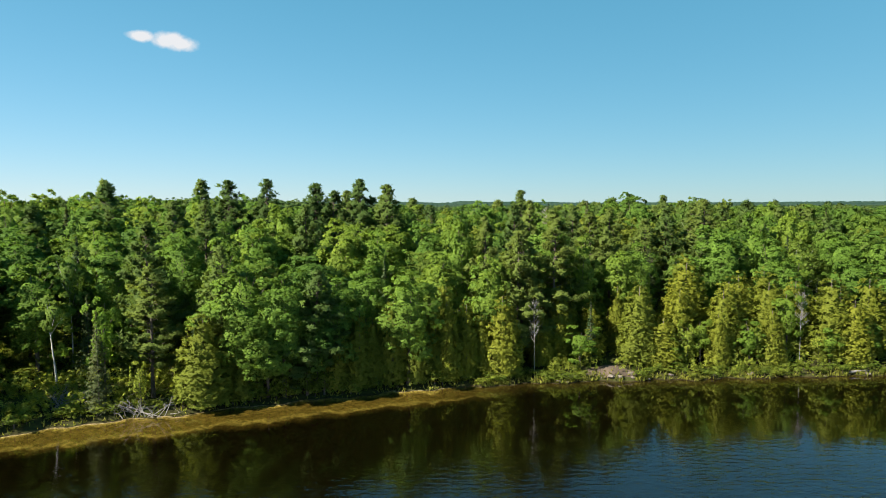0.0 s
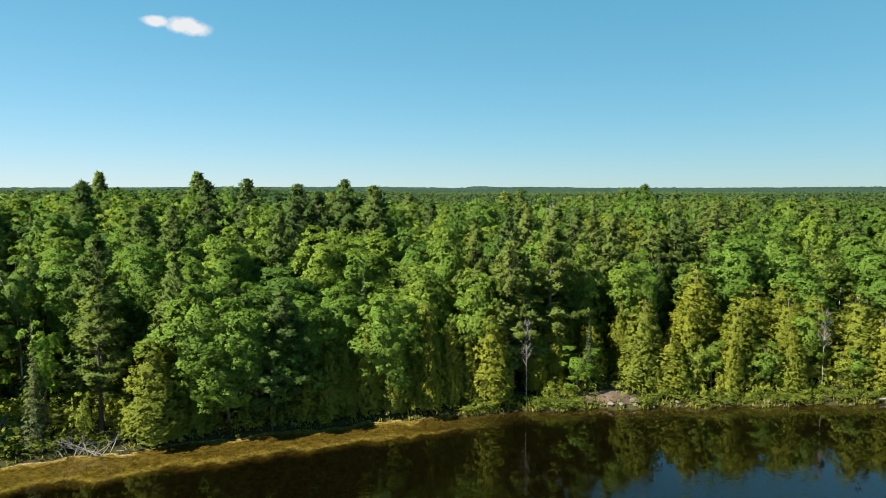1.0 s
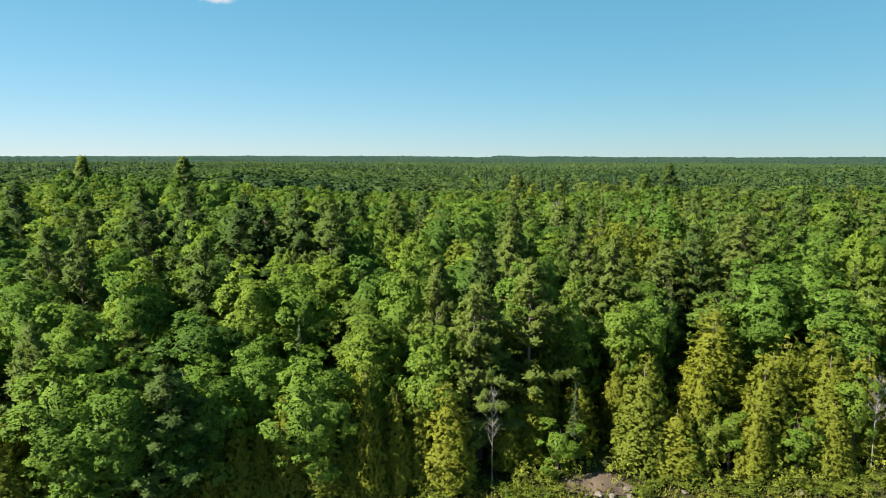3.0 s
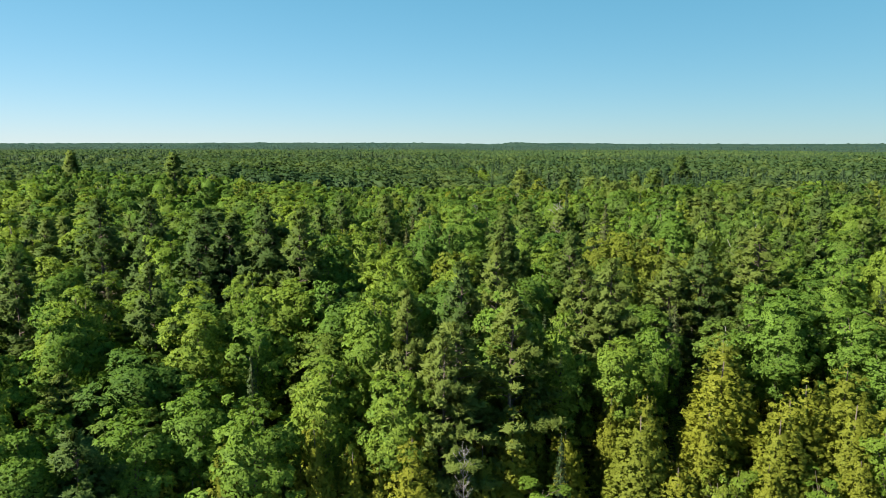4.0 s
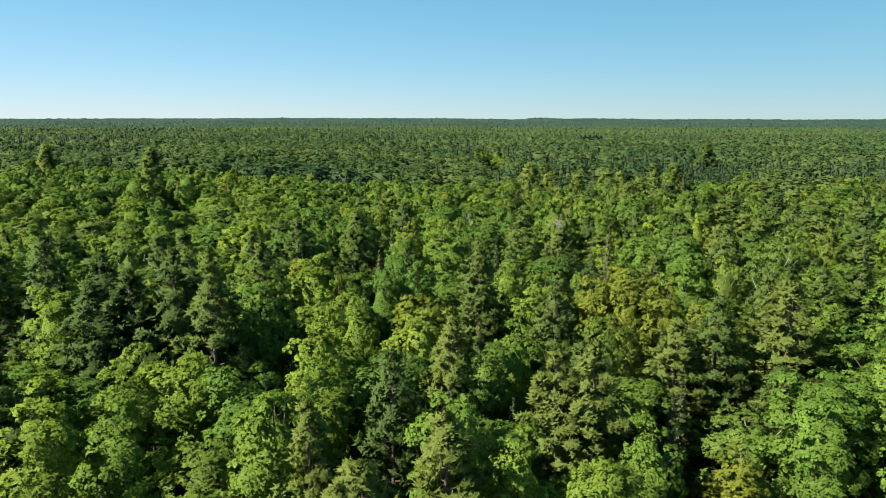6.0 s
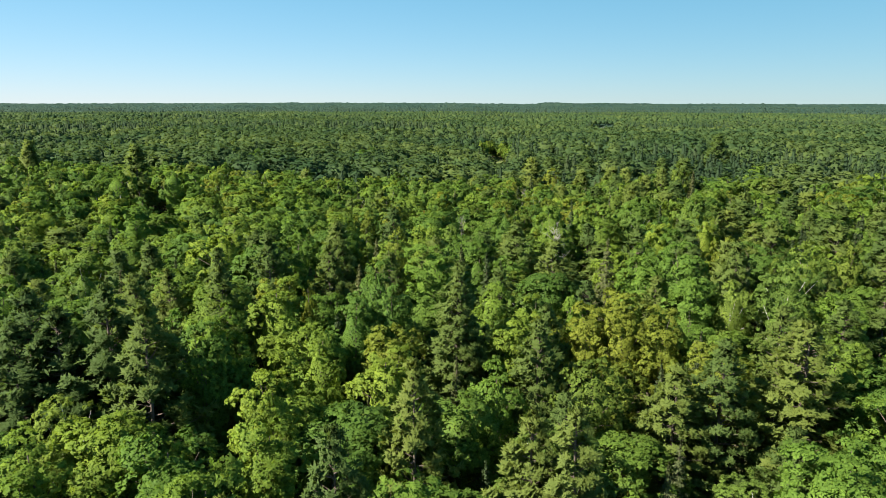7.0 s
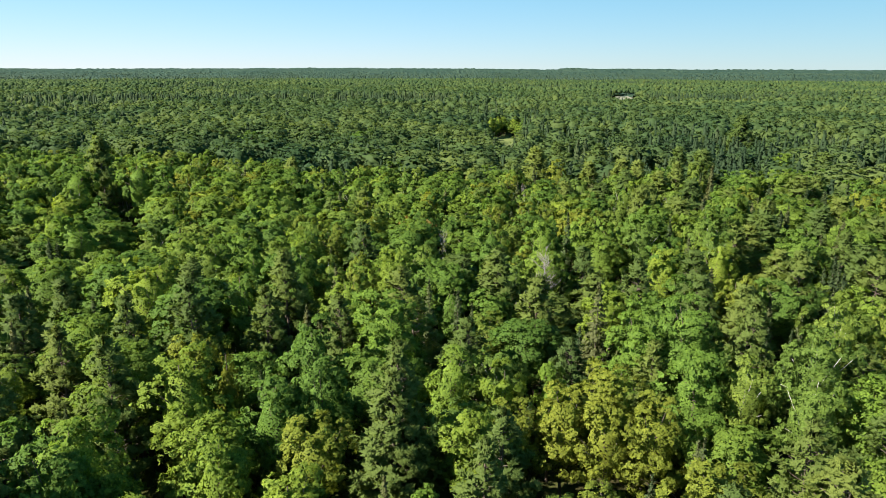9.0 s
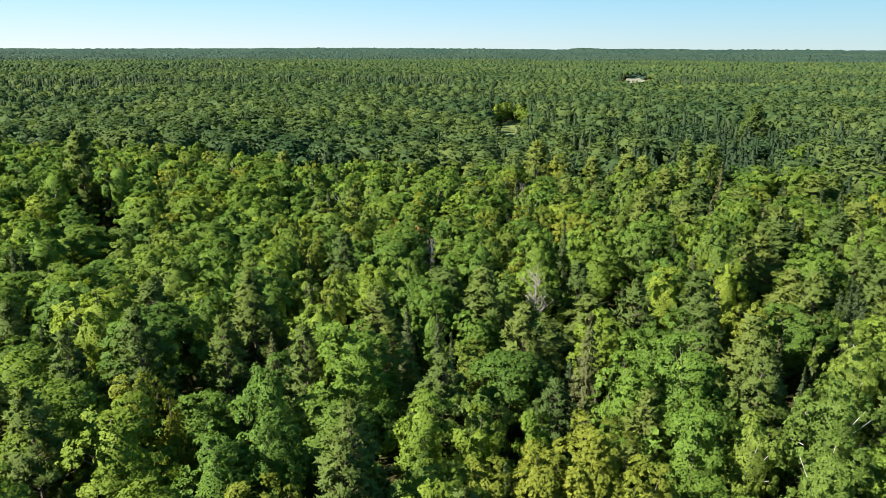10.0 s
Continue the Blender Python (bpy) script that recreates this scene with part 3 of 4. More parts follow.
def spruce(seed, count, size, mat, bark):
    rng = np.random.default_rng(seed)
    t = Tubes()
    stem(t, 9.8, 0.12, rng, lean=0.003)
    levels = 24
    C, N, A, S = [], [], [], []
    spots = []
    for i in range(levels):
        h = i / levels
        for j in range(7):
            spots.append((0.7 + 9.1 * h + rng.normal() * 0.08, j * 0.9 + i * 1.3 + rng.normal() * 0.15, (2.0 * (1 - h) ** 0.85 + 0.08) * rng.uniform(0.75, 1.1)))
    weight = np.array([b[2] for b in spots])
    for (z, a, L), n in zip(spots, np.maximum(3, count * weight / weight.sum()).astype(int)):
        s = 0.15 + 0.85 * rng.random(n) ** 0.75
        side = rng.standard_normal(n) * 0.13 * L
        ca, sa = math.cos(a), math.sin(a)
        C.append(np.stack([ca * L * s - sa * side, sa * L * s + ca * side, z - L * 0.22 * s + 0.10 * L * s ** 3 + rng.standard_normal(n) * 0.05], 1))
        N.append(np.array([0.35 * ca, 0.35 * sa, 0.75]) + 0.4 * rng.standard_normal((n, 3)))
        A.append(np.tile([ca, sa, -0.15], (n, 1)))
        S.append(size * rng.uniform(0.6, 1.2, n))
    n = max(4, count // 60)
    C.append(np.stack([rng.normal(0, 0.05, n), rng.normal(0, 0.05, n), 10 - 0.6 * rng.random(n)], 1))
    N.append(ball(n, rng))
    A.append(np.tile([0, 0, 1.0], (n, 1)))
    S.append(np.full(n, size * 0.8))
    C, N, S, A = (np.concatenate(v) for v in (C, N, S, A))
    M = unit(C * np.array([1, 1, 0])) * 0.75 + np.array([0, 0, 0.5]) + 0.4 * unit(N)
    return t.mesh("trunk", bark), quads_mesh("crown", leaf_verts(C, N, S, 0.26, rng, A), mat, M)


def bare_tree(seed, mat):
    rng = np.random.default_rng(seed)
    t, b = Tubes(), Tubes()
    stem(t, 9.9, 0.075, rng, lean=0.01)
    for i in range(34):
        z = 5.0 + 4.6 * i / 34 + rng.normal() * 0.3
        a, L = i * 2.4 + rng.normal() * 0.3, rng.uniform(0.25, 1.0) * 2.0 * (1.1 - 0.5 * (z - 5.0) / 4.6)
        ca, sa = math.cos(a), math.sin(a)
        p = [Vector((0, 0, z)), Vector((ca * L * 0.5, sa * L * 0.5, z + L * 0.28)), Vector((ca * L, sa * L, z + L * 0.75))]
        b.add(p, [0.035, 0.022, 0.009], 4)
        for k in range(3):
            q = p[1].lerp(p[2], k / 3)
            e = q + Vector((rng.normal() * 0.3, rng.normal() * 0.3, 0.35 + 0.2 * rng.random()))
            b.add([q, e], [0.02, 0.008], 3)
    return t.mesh("trunk", mat), b.mesh("branches", mat)


# Each kind at one level of detail, in three or four builds.
def builds(detail):
    n = (lambda c: int(c * detail))
    g = 1 / math.sqrt(detail)
    v = 4 if detail == 1 else 3
    return {
        "shore_maple": [broadleaf(20 + i, n(6200), 0.25 * g, 46, 0.5, MAPLE_LEAF, BARK, 0.9) for i in range(v)],
        "shrub": [broadleaf(55 + i, n(1100), 0.34 * g, 26, 0.2, SHRUB_LEAF, BARK, 0.85, 2.6) for i in range(v)],
        "maple": [broadleaf(10 + i, n(6000), 0.26 * g, 36, 3.9, MAPLE_LEAF, BARK, 1.0) for i in range(v)],
        "oak": [broadleaf(15 + i, n(6000), 0.26 * g, 26, 4.2, OAK_LEAF, BARK, 1.15, 1.0, 0.17, 0.02, 0.31) for i in range(v)],
        "birch": [broadleaf(30 + i, n(4200), 0.22 * g, 34, 3.8, BIRCH_LEAF, PALE_BARK, 0.85, 1.0, 0.075, 0.02, 0.21) for i in range(v)],
        "bare_birch": [broadleaf(35 + i, n(2600), 0.27 * g, 24, 5.2, BIRCH_LEAF, PALE_BARK, 0.6, 1.0, 0.13, 0.07) for i in range(v)],
        "aspen": [broadleaf(40 + i, n(4800), 0.24 * g, 36, 3.4, ASPEN_LEAF, BARK, 0.8, 1.0, 0.15, 0.02, 0.21) for i in range(v)],
        "sapling": [broadleaf(50 + i, n(2600), 0.32 * g, 20, 1.0, YOUNG_LEAF, BARK, 0.7, 1.0, 0.15, 0.02, 0.32) for i in range(v)],
        "pine": [pine(60 + i, n(8600), 0.37 * g, PINE_NEEDLE, BARK) for i in range(v)],
        "cedar": [cedar(70 + i, n(7600), 0.27 * g, CEDAR_LEAF, BARK) for i in range(v)],
        "spruce": [spruce(80 + i, n(3000), 0.40 * g, SPRUCE_NEEDLE, BARK) for i in range(v)],
        "russet": [broadleaf(46 + i, n(3000), 0.26 * g, 30, 1.6, RUSSET_LEAF, BARK, 0.9) for i in range(v)],
        "snag": [bare_tree(90 + i, DEAD_WOOD) for i in range(v)],
    }


DETAIL = {"full": builds(1), "middle": builds(0.42), "light": builds(0.2)}
KINDS = {
    "maple": ("maple_tree", "broadleaf tree in full green summer leaf", "tree"),
    "oak": ("oak_tree", "broad round-crowned tree in deep green leaf", "tree"),
    "birch": ("birch_tree", "birch with pale trunk and airy green leaves", "tree"),
    "bare_birch": ("birch_tree", "leaning birch with bare white trunk", "tree"),
    "aspen": ("aspen_tree", "broadleaf tree with yellow-green leaves in the forest", "tree"),
    "sapling": ("young_tree", "young tree with bright light-green leaves", "tree"),
    "pine": ("pine_tree", "tall pine with layered olive-green needle plumes", "tree"),
    "cedar": ("cedar_tree", "dense conical cedar with yellow-green foliage", "tree"),
    "spruce": ("spruce_tree", "slender dark green spruce with a pointed top", "tree"),
    "shore_maple": ("maple_tree", "broadleaf tree leafy down to the ground", "tree"),
    "shrub": ("shrub", "low leafy green shrub", "shrub"),
    "russet": ("maple_tree", "withering broadleaf tree with orange-brown leaves", "tree"),
    "snag": ("dead_tree", "bare dead tree with grey branches", "dead tree"),
}
planted, grown = [], {}
TONES = {
    (36.2, 85.6): 0.45, (42.5, 85.4): 0.5, (-18.6, 125.4): 0.9, (8, 123): 0.5, (35.7, 123.4): 0.3, (31.3, 122): 0.5, (35.2, 115.8): 0.4, (38.6, 115.4): 0.9,
    (43.1, 113.8): 0.5, (44.7, 118.2): 0.4, (-5, 108.2): 0.8, (-7, 98.4): 0.6, (-0.8, 104): 0.8, (1.3, 90): 0.9, (2.6, 85.8): 0.7, (-10.4, 81.8): 0.7,
    (-7.7, 77.2): 0.6, (2.1, 77.4): 0.65, (-3.4, 64.7): 0.6, (-10.6, 63.8): 0.5, (-18.2, 59.2): 0.6, (-14.8, 59.8): 0.5, (5.2, 70): 0.8, (-20.5, 75.2): 0.8,
    (16.6, 78.2): 0.75, (24.9, 82.6): 0.55, (22.2, 155.4): 0.6, (44.9, 154.6): 0.4,
}
TONES |= {
    (39, 98.6): 0.95, (29.4, 96): 0.85, (32.9, 97.2): 0.35, (21.5, 84.8): 0.85, (19.1, 85.2): 0.9, (12.6, 74.2): 1.0, (8.6, 71.8): 1.0, (12.5, 106.8): 0.6,
    (12.4, 105.4): 0.6, (19.5, 99.2): 0.6, (20.2, 103.2): 0.5, (39.2, 104): 0.7, (-7.6, 90.2): 0.6, (-15, 91.2): 0.15, (-17.8, 90.2): 0.2, (-17.6, 91.6): 0.1,
    (-11.6, 92): 0.25, (-28.6, 63.4): 0.5, (-26.4, 59): 0.95, (-21.4, 57.6): 0.25, (-35.5, 59.5): 0.7, (21.9, 133.2): 0.8, (17, 142.8): 0.6, (-10.2, 118.8): 0.4, (-14.9, 116): 0.45, (51.6, 142.8): 0.7,
    (28.1, 113.8): 0.85, (24.5, 111.4): 0.9, (20.6, 110.8): 0.8, (27.5, 110.3): 0.9, (31, 110.3): 0.8, (42.7, 132): 0.8, (27.9, 127.6): 0.9,
}


def plant(kind, x, y, top, radius, rng):
    """A tree of that kind whose tip stands at the height top over the lake."""
    tone = TONES.get((x, y), 0.15 + 0.85 * float(rng.random()))   # from the darkest to the lightest of its kind
    away_from_path = math.hypot(x - 22, y - 72)
    level = "full" if away_from_path < 58 or (y < 92 and x > -34) else "middle" if away_from_path < 100 else "light"
    trunk, crown = DETAIL[level][kind][int(rng.integers(0, 3))]
    out = max(0.0, 1.1 - (y - float(shore(x)))) if kind not in ("shrub", "snag") else 0.0   # trees on the edge lean out over the water
    y += out
    foot = float(land(x, y))
    name, label, category = KINDS[kind]
    ob = tagged(new(name), label + (" at the water's edge" if y - float(shore(x)) < 7 else ""), category, "shrubs along the shore" if kind == "shrub" else "forest trees")
    r = radius / 2.0
    tall = max(top - foot, 0.6)
    bow = Matrix.Identity(4)
    bow[1][2] = -1.4 * out / tall
    ob.matrix_world = Matrix.Translation((x, y, foot)) @ bow @ pose(0, 0, 0, 0, 0, float(rng.uniform(0, 360))) @ Matrix.Diagonal((r, r, tall / 10, 1))
    for part_name, me in (("stem" if kind == "shrub" else "trunk", trunk), ("branches" if kind == "snag" else "foliage" if kind == "shrub" else "crown", crown)):
        leafy = new(part_name, me)
        leafy.parent, leafy.color = ob, (tone, tone, tone, 1)
    planted.append((x, y, top, radius))
    grown[kind] = grown.get(kind, 0) + 1
    return ob


# Trees that can be told apart, and a few unseen ones added for shade: x, y, height of the tip, radius of the crown.
CEDAR_STANDS = [
    (-21.4, 57.6, 9.6, 3.2), (-5.1, 63.6, 9.6, 1.9), (-8.2, 63.4, 9, 1.7), (-2.6, 65.2, 8.6, 1.8),
    (0.4, 65.4, 11.2, 1.7), (2.4, 67, 9, 1.6), (6.2, 67.6, 9.8, 2.6), (12.7, 71.8, 9.8, 2),
    (20.2, 75.8, 9.7, 1.46), (21.5, 71.4, 10.3, 2.91), (23.9, 70.8, 6.6, 2.35), (28.6, 77.2, 12.6, 3.58),
    (32.6, 74.4, 10.5, 2.91), (36.8, 74, 10.5, 2.91), (43.6, 73.4, 11, 3.25), (30.6, 82.8, 12.6, 3.36),
    (31.2, 72.8, 9.6, 2.69), (39, 79.6, 11.2, 3.14), (48.6, 74.6, 10.8, 3.14), (-3.6, 112.4, 17.6, 2),
    (-18.8, 58.8, 8.2, 1.9), (14, 74.5, 10.5, 1.8),
]
CEDAR_STANDS += [
    (45.4, 72, 8.5, 2.58), (34.6, 76.5, 11, 2.91), (40.6, 75.4, 10.4, 2.69), (10.6, 70.4, 8, 1.6),
    (4, 67.6, 7.6, 1.5), (-0.8, 66, 8.4, 1.6), (-7, 64.2, 8, 1.6), (-10.2, 62.8, 7.2, 1.5),
    (26.8, 73.8, 9.6, 2.69), (26.2, 72.6, 9.4, 1.8), (29.8, 70.6, 7.2, 1.5), (36, 71.2, 7.4, 1.6),
]
MAPLE_STANDS = [
    (-18.2, 59.2, 13.3, 3.3), (-14.8, 59.8, 13.2, 3), (-10.6, 63.8, 12.2, 2.9), (-8, 67, 13, 2.7),
    (-3.4, 64.7, 12.8, 3), (4.8, 70.2, 12.4, 2.3), (-20.5, 75.2, 17.4, 3.4), (-11.5, 76.4, 16.6, 3.1),
    (-7.7, 77.2, 16.2, 2.9), (-2, 82, 17, 3.3), (-0.8, 104, 16, 3), (12.4, 79.4, 17.4, 3),
    (7.8, 98, 16.5, 2.8), (5.2, 70, 13, 2.4), (-0.8, 72, 13.2, 2.8), (2.1, 77.4, 17, 2.8),
    (36.2, 85.6, 16.4, 3.6), (24.9, 82.6, 14.2, 2), (16.6, 78.2, 15.4, 2.3), (50.4, 103, 17, 3.4),
    (-18.6, 125.4, 21.4, 3.9), (8, 123, 20, 3.8),
]
MAPLE_STANDS += [
    (0.5, 133.4, 17.7, 2.8), (11.7, 138, 15.2, 2.4), (4.8, 151.6, 16.1, 3), (10.9, 157.4, 15.7, 2.8),
    (2.6, 108, 17.8, 2.9), (-5, 108.2, 19.2, 3.3), (5.6, 110, 18.2, 2.4), (15, 117, 16.6, 2.4),
    (35.2, 115.8, 19, 3.2), (35.7, 123.4, 20.6, 3.4), (31.3, 122, 19.2, 3), (37.1, 147, 19.2, 2.7),
    (-37, 181, 17.4, 3.8), (-55, 188, 20.4, 3.6), (2.7, 116.4, 19.1, 2.6), (-10.8, 130.4, 19, 2.8),
    (-34, 68, 15.6, 3.2), (-40, 76, 17.5, 3.4), (-31, 74, 16.8, 3.2), (-38.5, 61.5, 13.4, 2.9),
    (-46, 86, 20.5, 3.6), (-36.5, 88, 19.5, 3.4),
]
MAPLE_STANDS += [
    # (-40.5, 52.2) and (-43.5, 49.8) stand out of view, added to shade the left bank
    (-42, 66, 15, 3), (-40.5, 52.2, 15, 3), (-43.5, 49.8, 14, 3), (-53, 80, 20.6, 3.6), (-60, 100, 21.5, 3.6), (-45, 100, 20.6, 3.5),
    (-38, 104, 20.4, 3.5), (-30, 103, 19.8, 3.3), (-66, 90, 20.5, 3.5), (-72, 108, 21.5, 3.5),
    (-20.5, 72.6, 16.8, 2.8), (0, 69.6, 12.6, 2), (43.2, 82, 11.6, 2.4), (42.5, 85.4, 14.4, 2.8),
    (-6.2, 95.2, 19, 2.8), (1.3, 90, 17.4, 2.7), (2.6, 85.8, 16.2, 2.8), (-10.4, 81.8, 16.4, 2.8),
    (16.4, 97, 16, 2.4), (-7, 98.4, 19.2, 3), (1.4, 101, 16.8, 2.5), (61.7, 169.6, 17, 3.4),
    (44.4, 150, 19.4, 2.8), (-6.9, 138, 19.6, 2.9),
]
MAPLE_STANDS += [
    (-9.5, 145.8, 19.2, 3), (-15.6, 143.6, 19, 3), (-53.4, 181.4, 16.4, 3.6), (-47, 151.6, 19.2, 3.6),
    (14.8, 156.4, 19, 2.8), (31, 161, 18.4, 3), (71, 209.6, 14.4, 3.4), (65, 220, 16.4, 3.4),
    # these four are unseen, left of the view, added for the shade they cast
    (-48.5, 51, 12, 3.2), (-51, 57, 20.5, 3.8), (-46.5, 58.5, 20, 3.5), (-55, 49, 19.5, 3.6),
]
MAPLE_STANDS += [
    (-59.3, 186.3, 22.6, 4), (-68.2, 179.6, 21.2, 3.6), (-84.1, 189.8, 22, 4), (-45.3, 169.4, 13.8, 3.4), (-54.5, 156.2, 19, 3.4),
    (-57, 170.1, 17, 3.2), (-76.3, 271.2, 19.6, 5), (-100.9, 299, 17.6, 5), (-42, 289.6, 18.8, 5), (-13.8, 243.8, 15, 4),
    (-8, 245, 13, 3.4), (22.2, 155.4, 20.4, 3), (59.4, 252, 14.4, 4), (91.1, 273.3, 16.4, 4.4), (87.4, 240.5, 15, 4.4),
    (70.2, 232, 16.4, 4.2), (-60.8, 145.1, 18.2, 3.8), (-21.9, 91.8, 19.4, 3), (-15.6, 79.5, 16.9, 3), (76.7, 170.7, 17.6, 4),
    (57.6, 160.5, 17.6, 3.2), (39, 90, 15.6, 3),
]
MAPLE_STANDS += [
    (-60.3, 114.7, 20, 4), (-27.7, 70.5, 16.6, 3), (-22.2, 66.7, 15, 2.8), (44.6, 93.8, 17, 3.4), (-87.4, 162.8, 20.6, 4),
    (-57.8, 107.4, 21, 3.6), (65.1, 110.6, 15, 3.6), (79.1, 154.8, 18, 4),
]
PINE_STANDS = [
    (-12.7, 58.9, 11.6, 3.02), (8.6, 71.8, 15.4, 3.9), (-26.4, 59, 12.8, 2.92), (-28.6, 63.4, 16.6, 3.24),
    (-17.6, 91.6, 21.2, 4.32), (-7.6, 90.2, 21, 4.1), (-11.6, 92, 21.8, 4.1), (-31, 95, 21.8, 4.43),
    (-14.6, 100, 20.4, 3.89), (-53, 104, 21.6, 3.89), (-16.2, 77.8, 18.2, 3.24), (-15, 91.2, 20.2, 3.89),
    (-17.8, 90.2, 19.2, 3.89), (4.8, 75.4, 16.9, 2.59), (8.7, 80.2, 18.2, 2.92), (12.6, 74.2, 17.2, 3.8),
    (12.4, 105.4, 18.9, 3.24), (8, 70, 15.2, 2.38), (19.1, 85.2, 17.2, 3.24), (21.5, 84.8, 17.8, 3.24),
    (29.4, 96, 16.2, 3.35), (32.9, 97.2, 17.8, 3.35),
]
PINE_STANDS += [
    (39, 98.6, 18.9, 4.21), (-10.2, 118.8, 20.5, 3.46), (-14.9, 116, 19.2, 3.02), (17, 142.8, 17.8, 3.35),
    (21.9, 133.2, 17.4, 3.35), (12.5, 106.8, 20.6, 3.56), (51.6, 142.8, 19, 3.67), (42.7, 132, 18, 3.24),
    (39.3, 140.6, 19.1, 3.35), (33, 138.2, 18.3, 3.13), (40.8, 122.4, 20, 3.13), (31.9, 118.4, 17, 2.92),
    (-68.7, 188, 25.2, 3.6), (37.6, 266, 17.5, 4.1), (19.4, 234, 19.5, 4.1), (58.6, 229, 20.5, 4.54),
    (-2.9, 152.2, 18.2, 3.24), (-6.1, 131.6, 19.5, 3.35), (-4.6, 123, 18.4, 3.24), (-20.6, 60.8, 14.4, 2.59),
    (-28.4, 78.6, 18.8, 3.13), (-25.5, 95.4, 22, 3.89),
]
PINE_STANDS += [
    (20.2, 103.2, 18, 2.92), (-18, 111, 18, 3.02), (-9.8, 106, 19.8, 3.24), (19.5, 99.2, 18.1, 3.02),
    (39.2, 104, 18.4, 3.13), (11.6, 88.2, 18.8, 3.02),
]
PINE_STANDS += [
    (-73.4, 221.3, 18.5, 3.6), (25.3, 273.6, 17, 3.8), (-19, 186.4, 14.6, 3), (-13.3, 188.9, 15.6, 3), (92, 323.3, 22.6, 4.8),
    (98.7, 262.9, 16.6, 4.4), (87.3, 223.1, 12.6, 3), (56.5, 247.3, 19.2, 3.6), (35.7, 91, 14.3, 2.5), (-33.2, 81.1, 18.7, 3.3),
    (46, 108.7, 17.8, 3.4), (-99.6, 194, 25.6, 3.4),
]
SPRUCE_STANDS = [
    (-48.1, 148.1, 14.6, 1.6), (-47.4, 148.8, 13.6, 1.6), (-42.2, 146.0, 13.6, 1.6), (-49.0, 147.6, 15.1, 1.6), (-44.8, 146.7, 11.6, 1.6),
    (25.7, 161, 19, 1.6), (16, 210, 15, 1.8), (-25.9, 217.4, 13.6, 1.8), (-27.1, 204.4, 16, 1.8), (46.3, 202.7, 14.6, 1.8),
    (49, 269.3, 15.6, 2.2), (4.7, 234, 13, 2),
    (16.1, 71.2, 8, 0.8), (-29.6, 55.6, 9.2, 1.3), (27.9, 127.6, 19.0, 2.7), (29.6, 124, 13.8, 1.3),
    (-18.7, 190.8, 15.5, 1.9), (40, 193, 17, 2),
]
SAPLING_STANDS = [
    (45.2, 83.5, 11.2, 1.8),
    (14.6, 69.4, 5.4, 1.9), (-29.8, 57.2, 11.2, 1.5), (19.4, 116.8, 16.2, 2.1), (23.5, 118.4, 16, 1.9),
    (28.3, 71.6, 6.2, 1.5), (33.4, 71, 5.6, 1.5), (38.3, 72.6, 9.6, 1.7), (24.9, 70, 4, 1.2),
    (42.6, 71.6, 5.2, 1.4), (47, 72.4, 6, 1.5),
]
BIRCH_STANDS = [
    (-51, 193, 18.2, 2), (52.6, 112.4, 12, 2.6),
    (38.6, 115.4, 18.4, 2.4), (43.1, 113.8, 17.4, 2.8), (44.7, 118.2, 20, 2.9),
    (44.9, 154.6, 20.8, 3.2), (49.6, 127, 20.2, 3),
]
BARE_BIRCH_STANDS = [
    (-35.5, 59.5, 10.2, 1.7),
]
SNAG_STANDS = [
    (39.4, 71.8, 8.6, 1.2), (-56.4, 162.3, 12.0, 2.6),
    (7.3, 159.8, 16, 1.6), (17.4, 208, 15, 1.4),
    (22.6, 143.6, 17.2, 2.6), (9.5, 67.7, 8.4, 1),
]
ASPEN_STANDS = [
    (14.2, 178, 16.8, 2.8), (34.3, 175.8, 18, 2.8), (65.7, 205.7, 15.2, 2.6), (71.9, 198.6, 12.6, 3), (26.1, 190.8, 16.5, 3),
    (28.1, 113.8, 16.8, 2.9), (16.9, 131, 14.2, 2.8), (24.5, 111.4, 15.8, 2.6), (20.6, 110.8, 15, 2.4),
    (27.5, 110.3, 15.4, 2.4), (23.6, 96.7, 16.4, 2.5), (31, 110.3, 16, 2.6),
]
SHRUB_STANDS = [
    (26.6, 71, 5.6, 1.4), (34.6, 71.6, 5, 1.4), (41.6, 72, 4.6, 1.3), (-26.4, 56.4, 4.6, 1),
    (-13, 61.6, 3.2, 1.3), (-11.4, 62, 2.8, 1.2), (-15, 60.7, 3, 1.3), (-8.6, 63.2, 2.4, 1.1),
    (-17.2, 60, 2.6, 1.1),
]
SHORE_MAPLE_STANDS = [
    (-16.4, 58.6, 9, 2.4), (-12.2, 61.6, 9.6, 2.2),
]

rng = np.random.default_rng(5)
RUSSET_STANDS = [
    (-1.6, 175.4, 14.2, 2.4), (3.8, 170.5, 15, 1.5),
]
for kind, stands in (("cedar", CEDAR_STANDS), ("russet", RUSSET_STANDS), ("maple", MAPLE_STANDS), ("pine", PINE_STANDS), ("spruce", SPRUCE_STANDS), ("birch", BIRCH_STANDS),
                     ("aspen", ASPEN_STANDS), ("shore_maple", SHORE_MAPLE_STANDS), ("shrub", SHRUB_STANDS), ("bare_birch", BARE_BIRCH_STANDS), ("sapling", SAPLING_STANDS), ("snag", SNAG_STANDS)):
    for x, y, top, radius in stands:
        if kind == "maple" and y - float(shore(x)) < 5:
            kind = "shore_maple"
        plant(kind, x, y, top, radius, rng)


def in_field(x, y):
    return any(((x - fx - k * (y - fy)) / (fa + 3)) ** 2 + ((y - fy) / (fb + 3)) ** 2 < 1 for fx, fy, fa, fb, k in FIELDS)


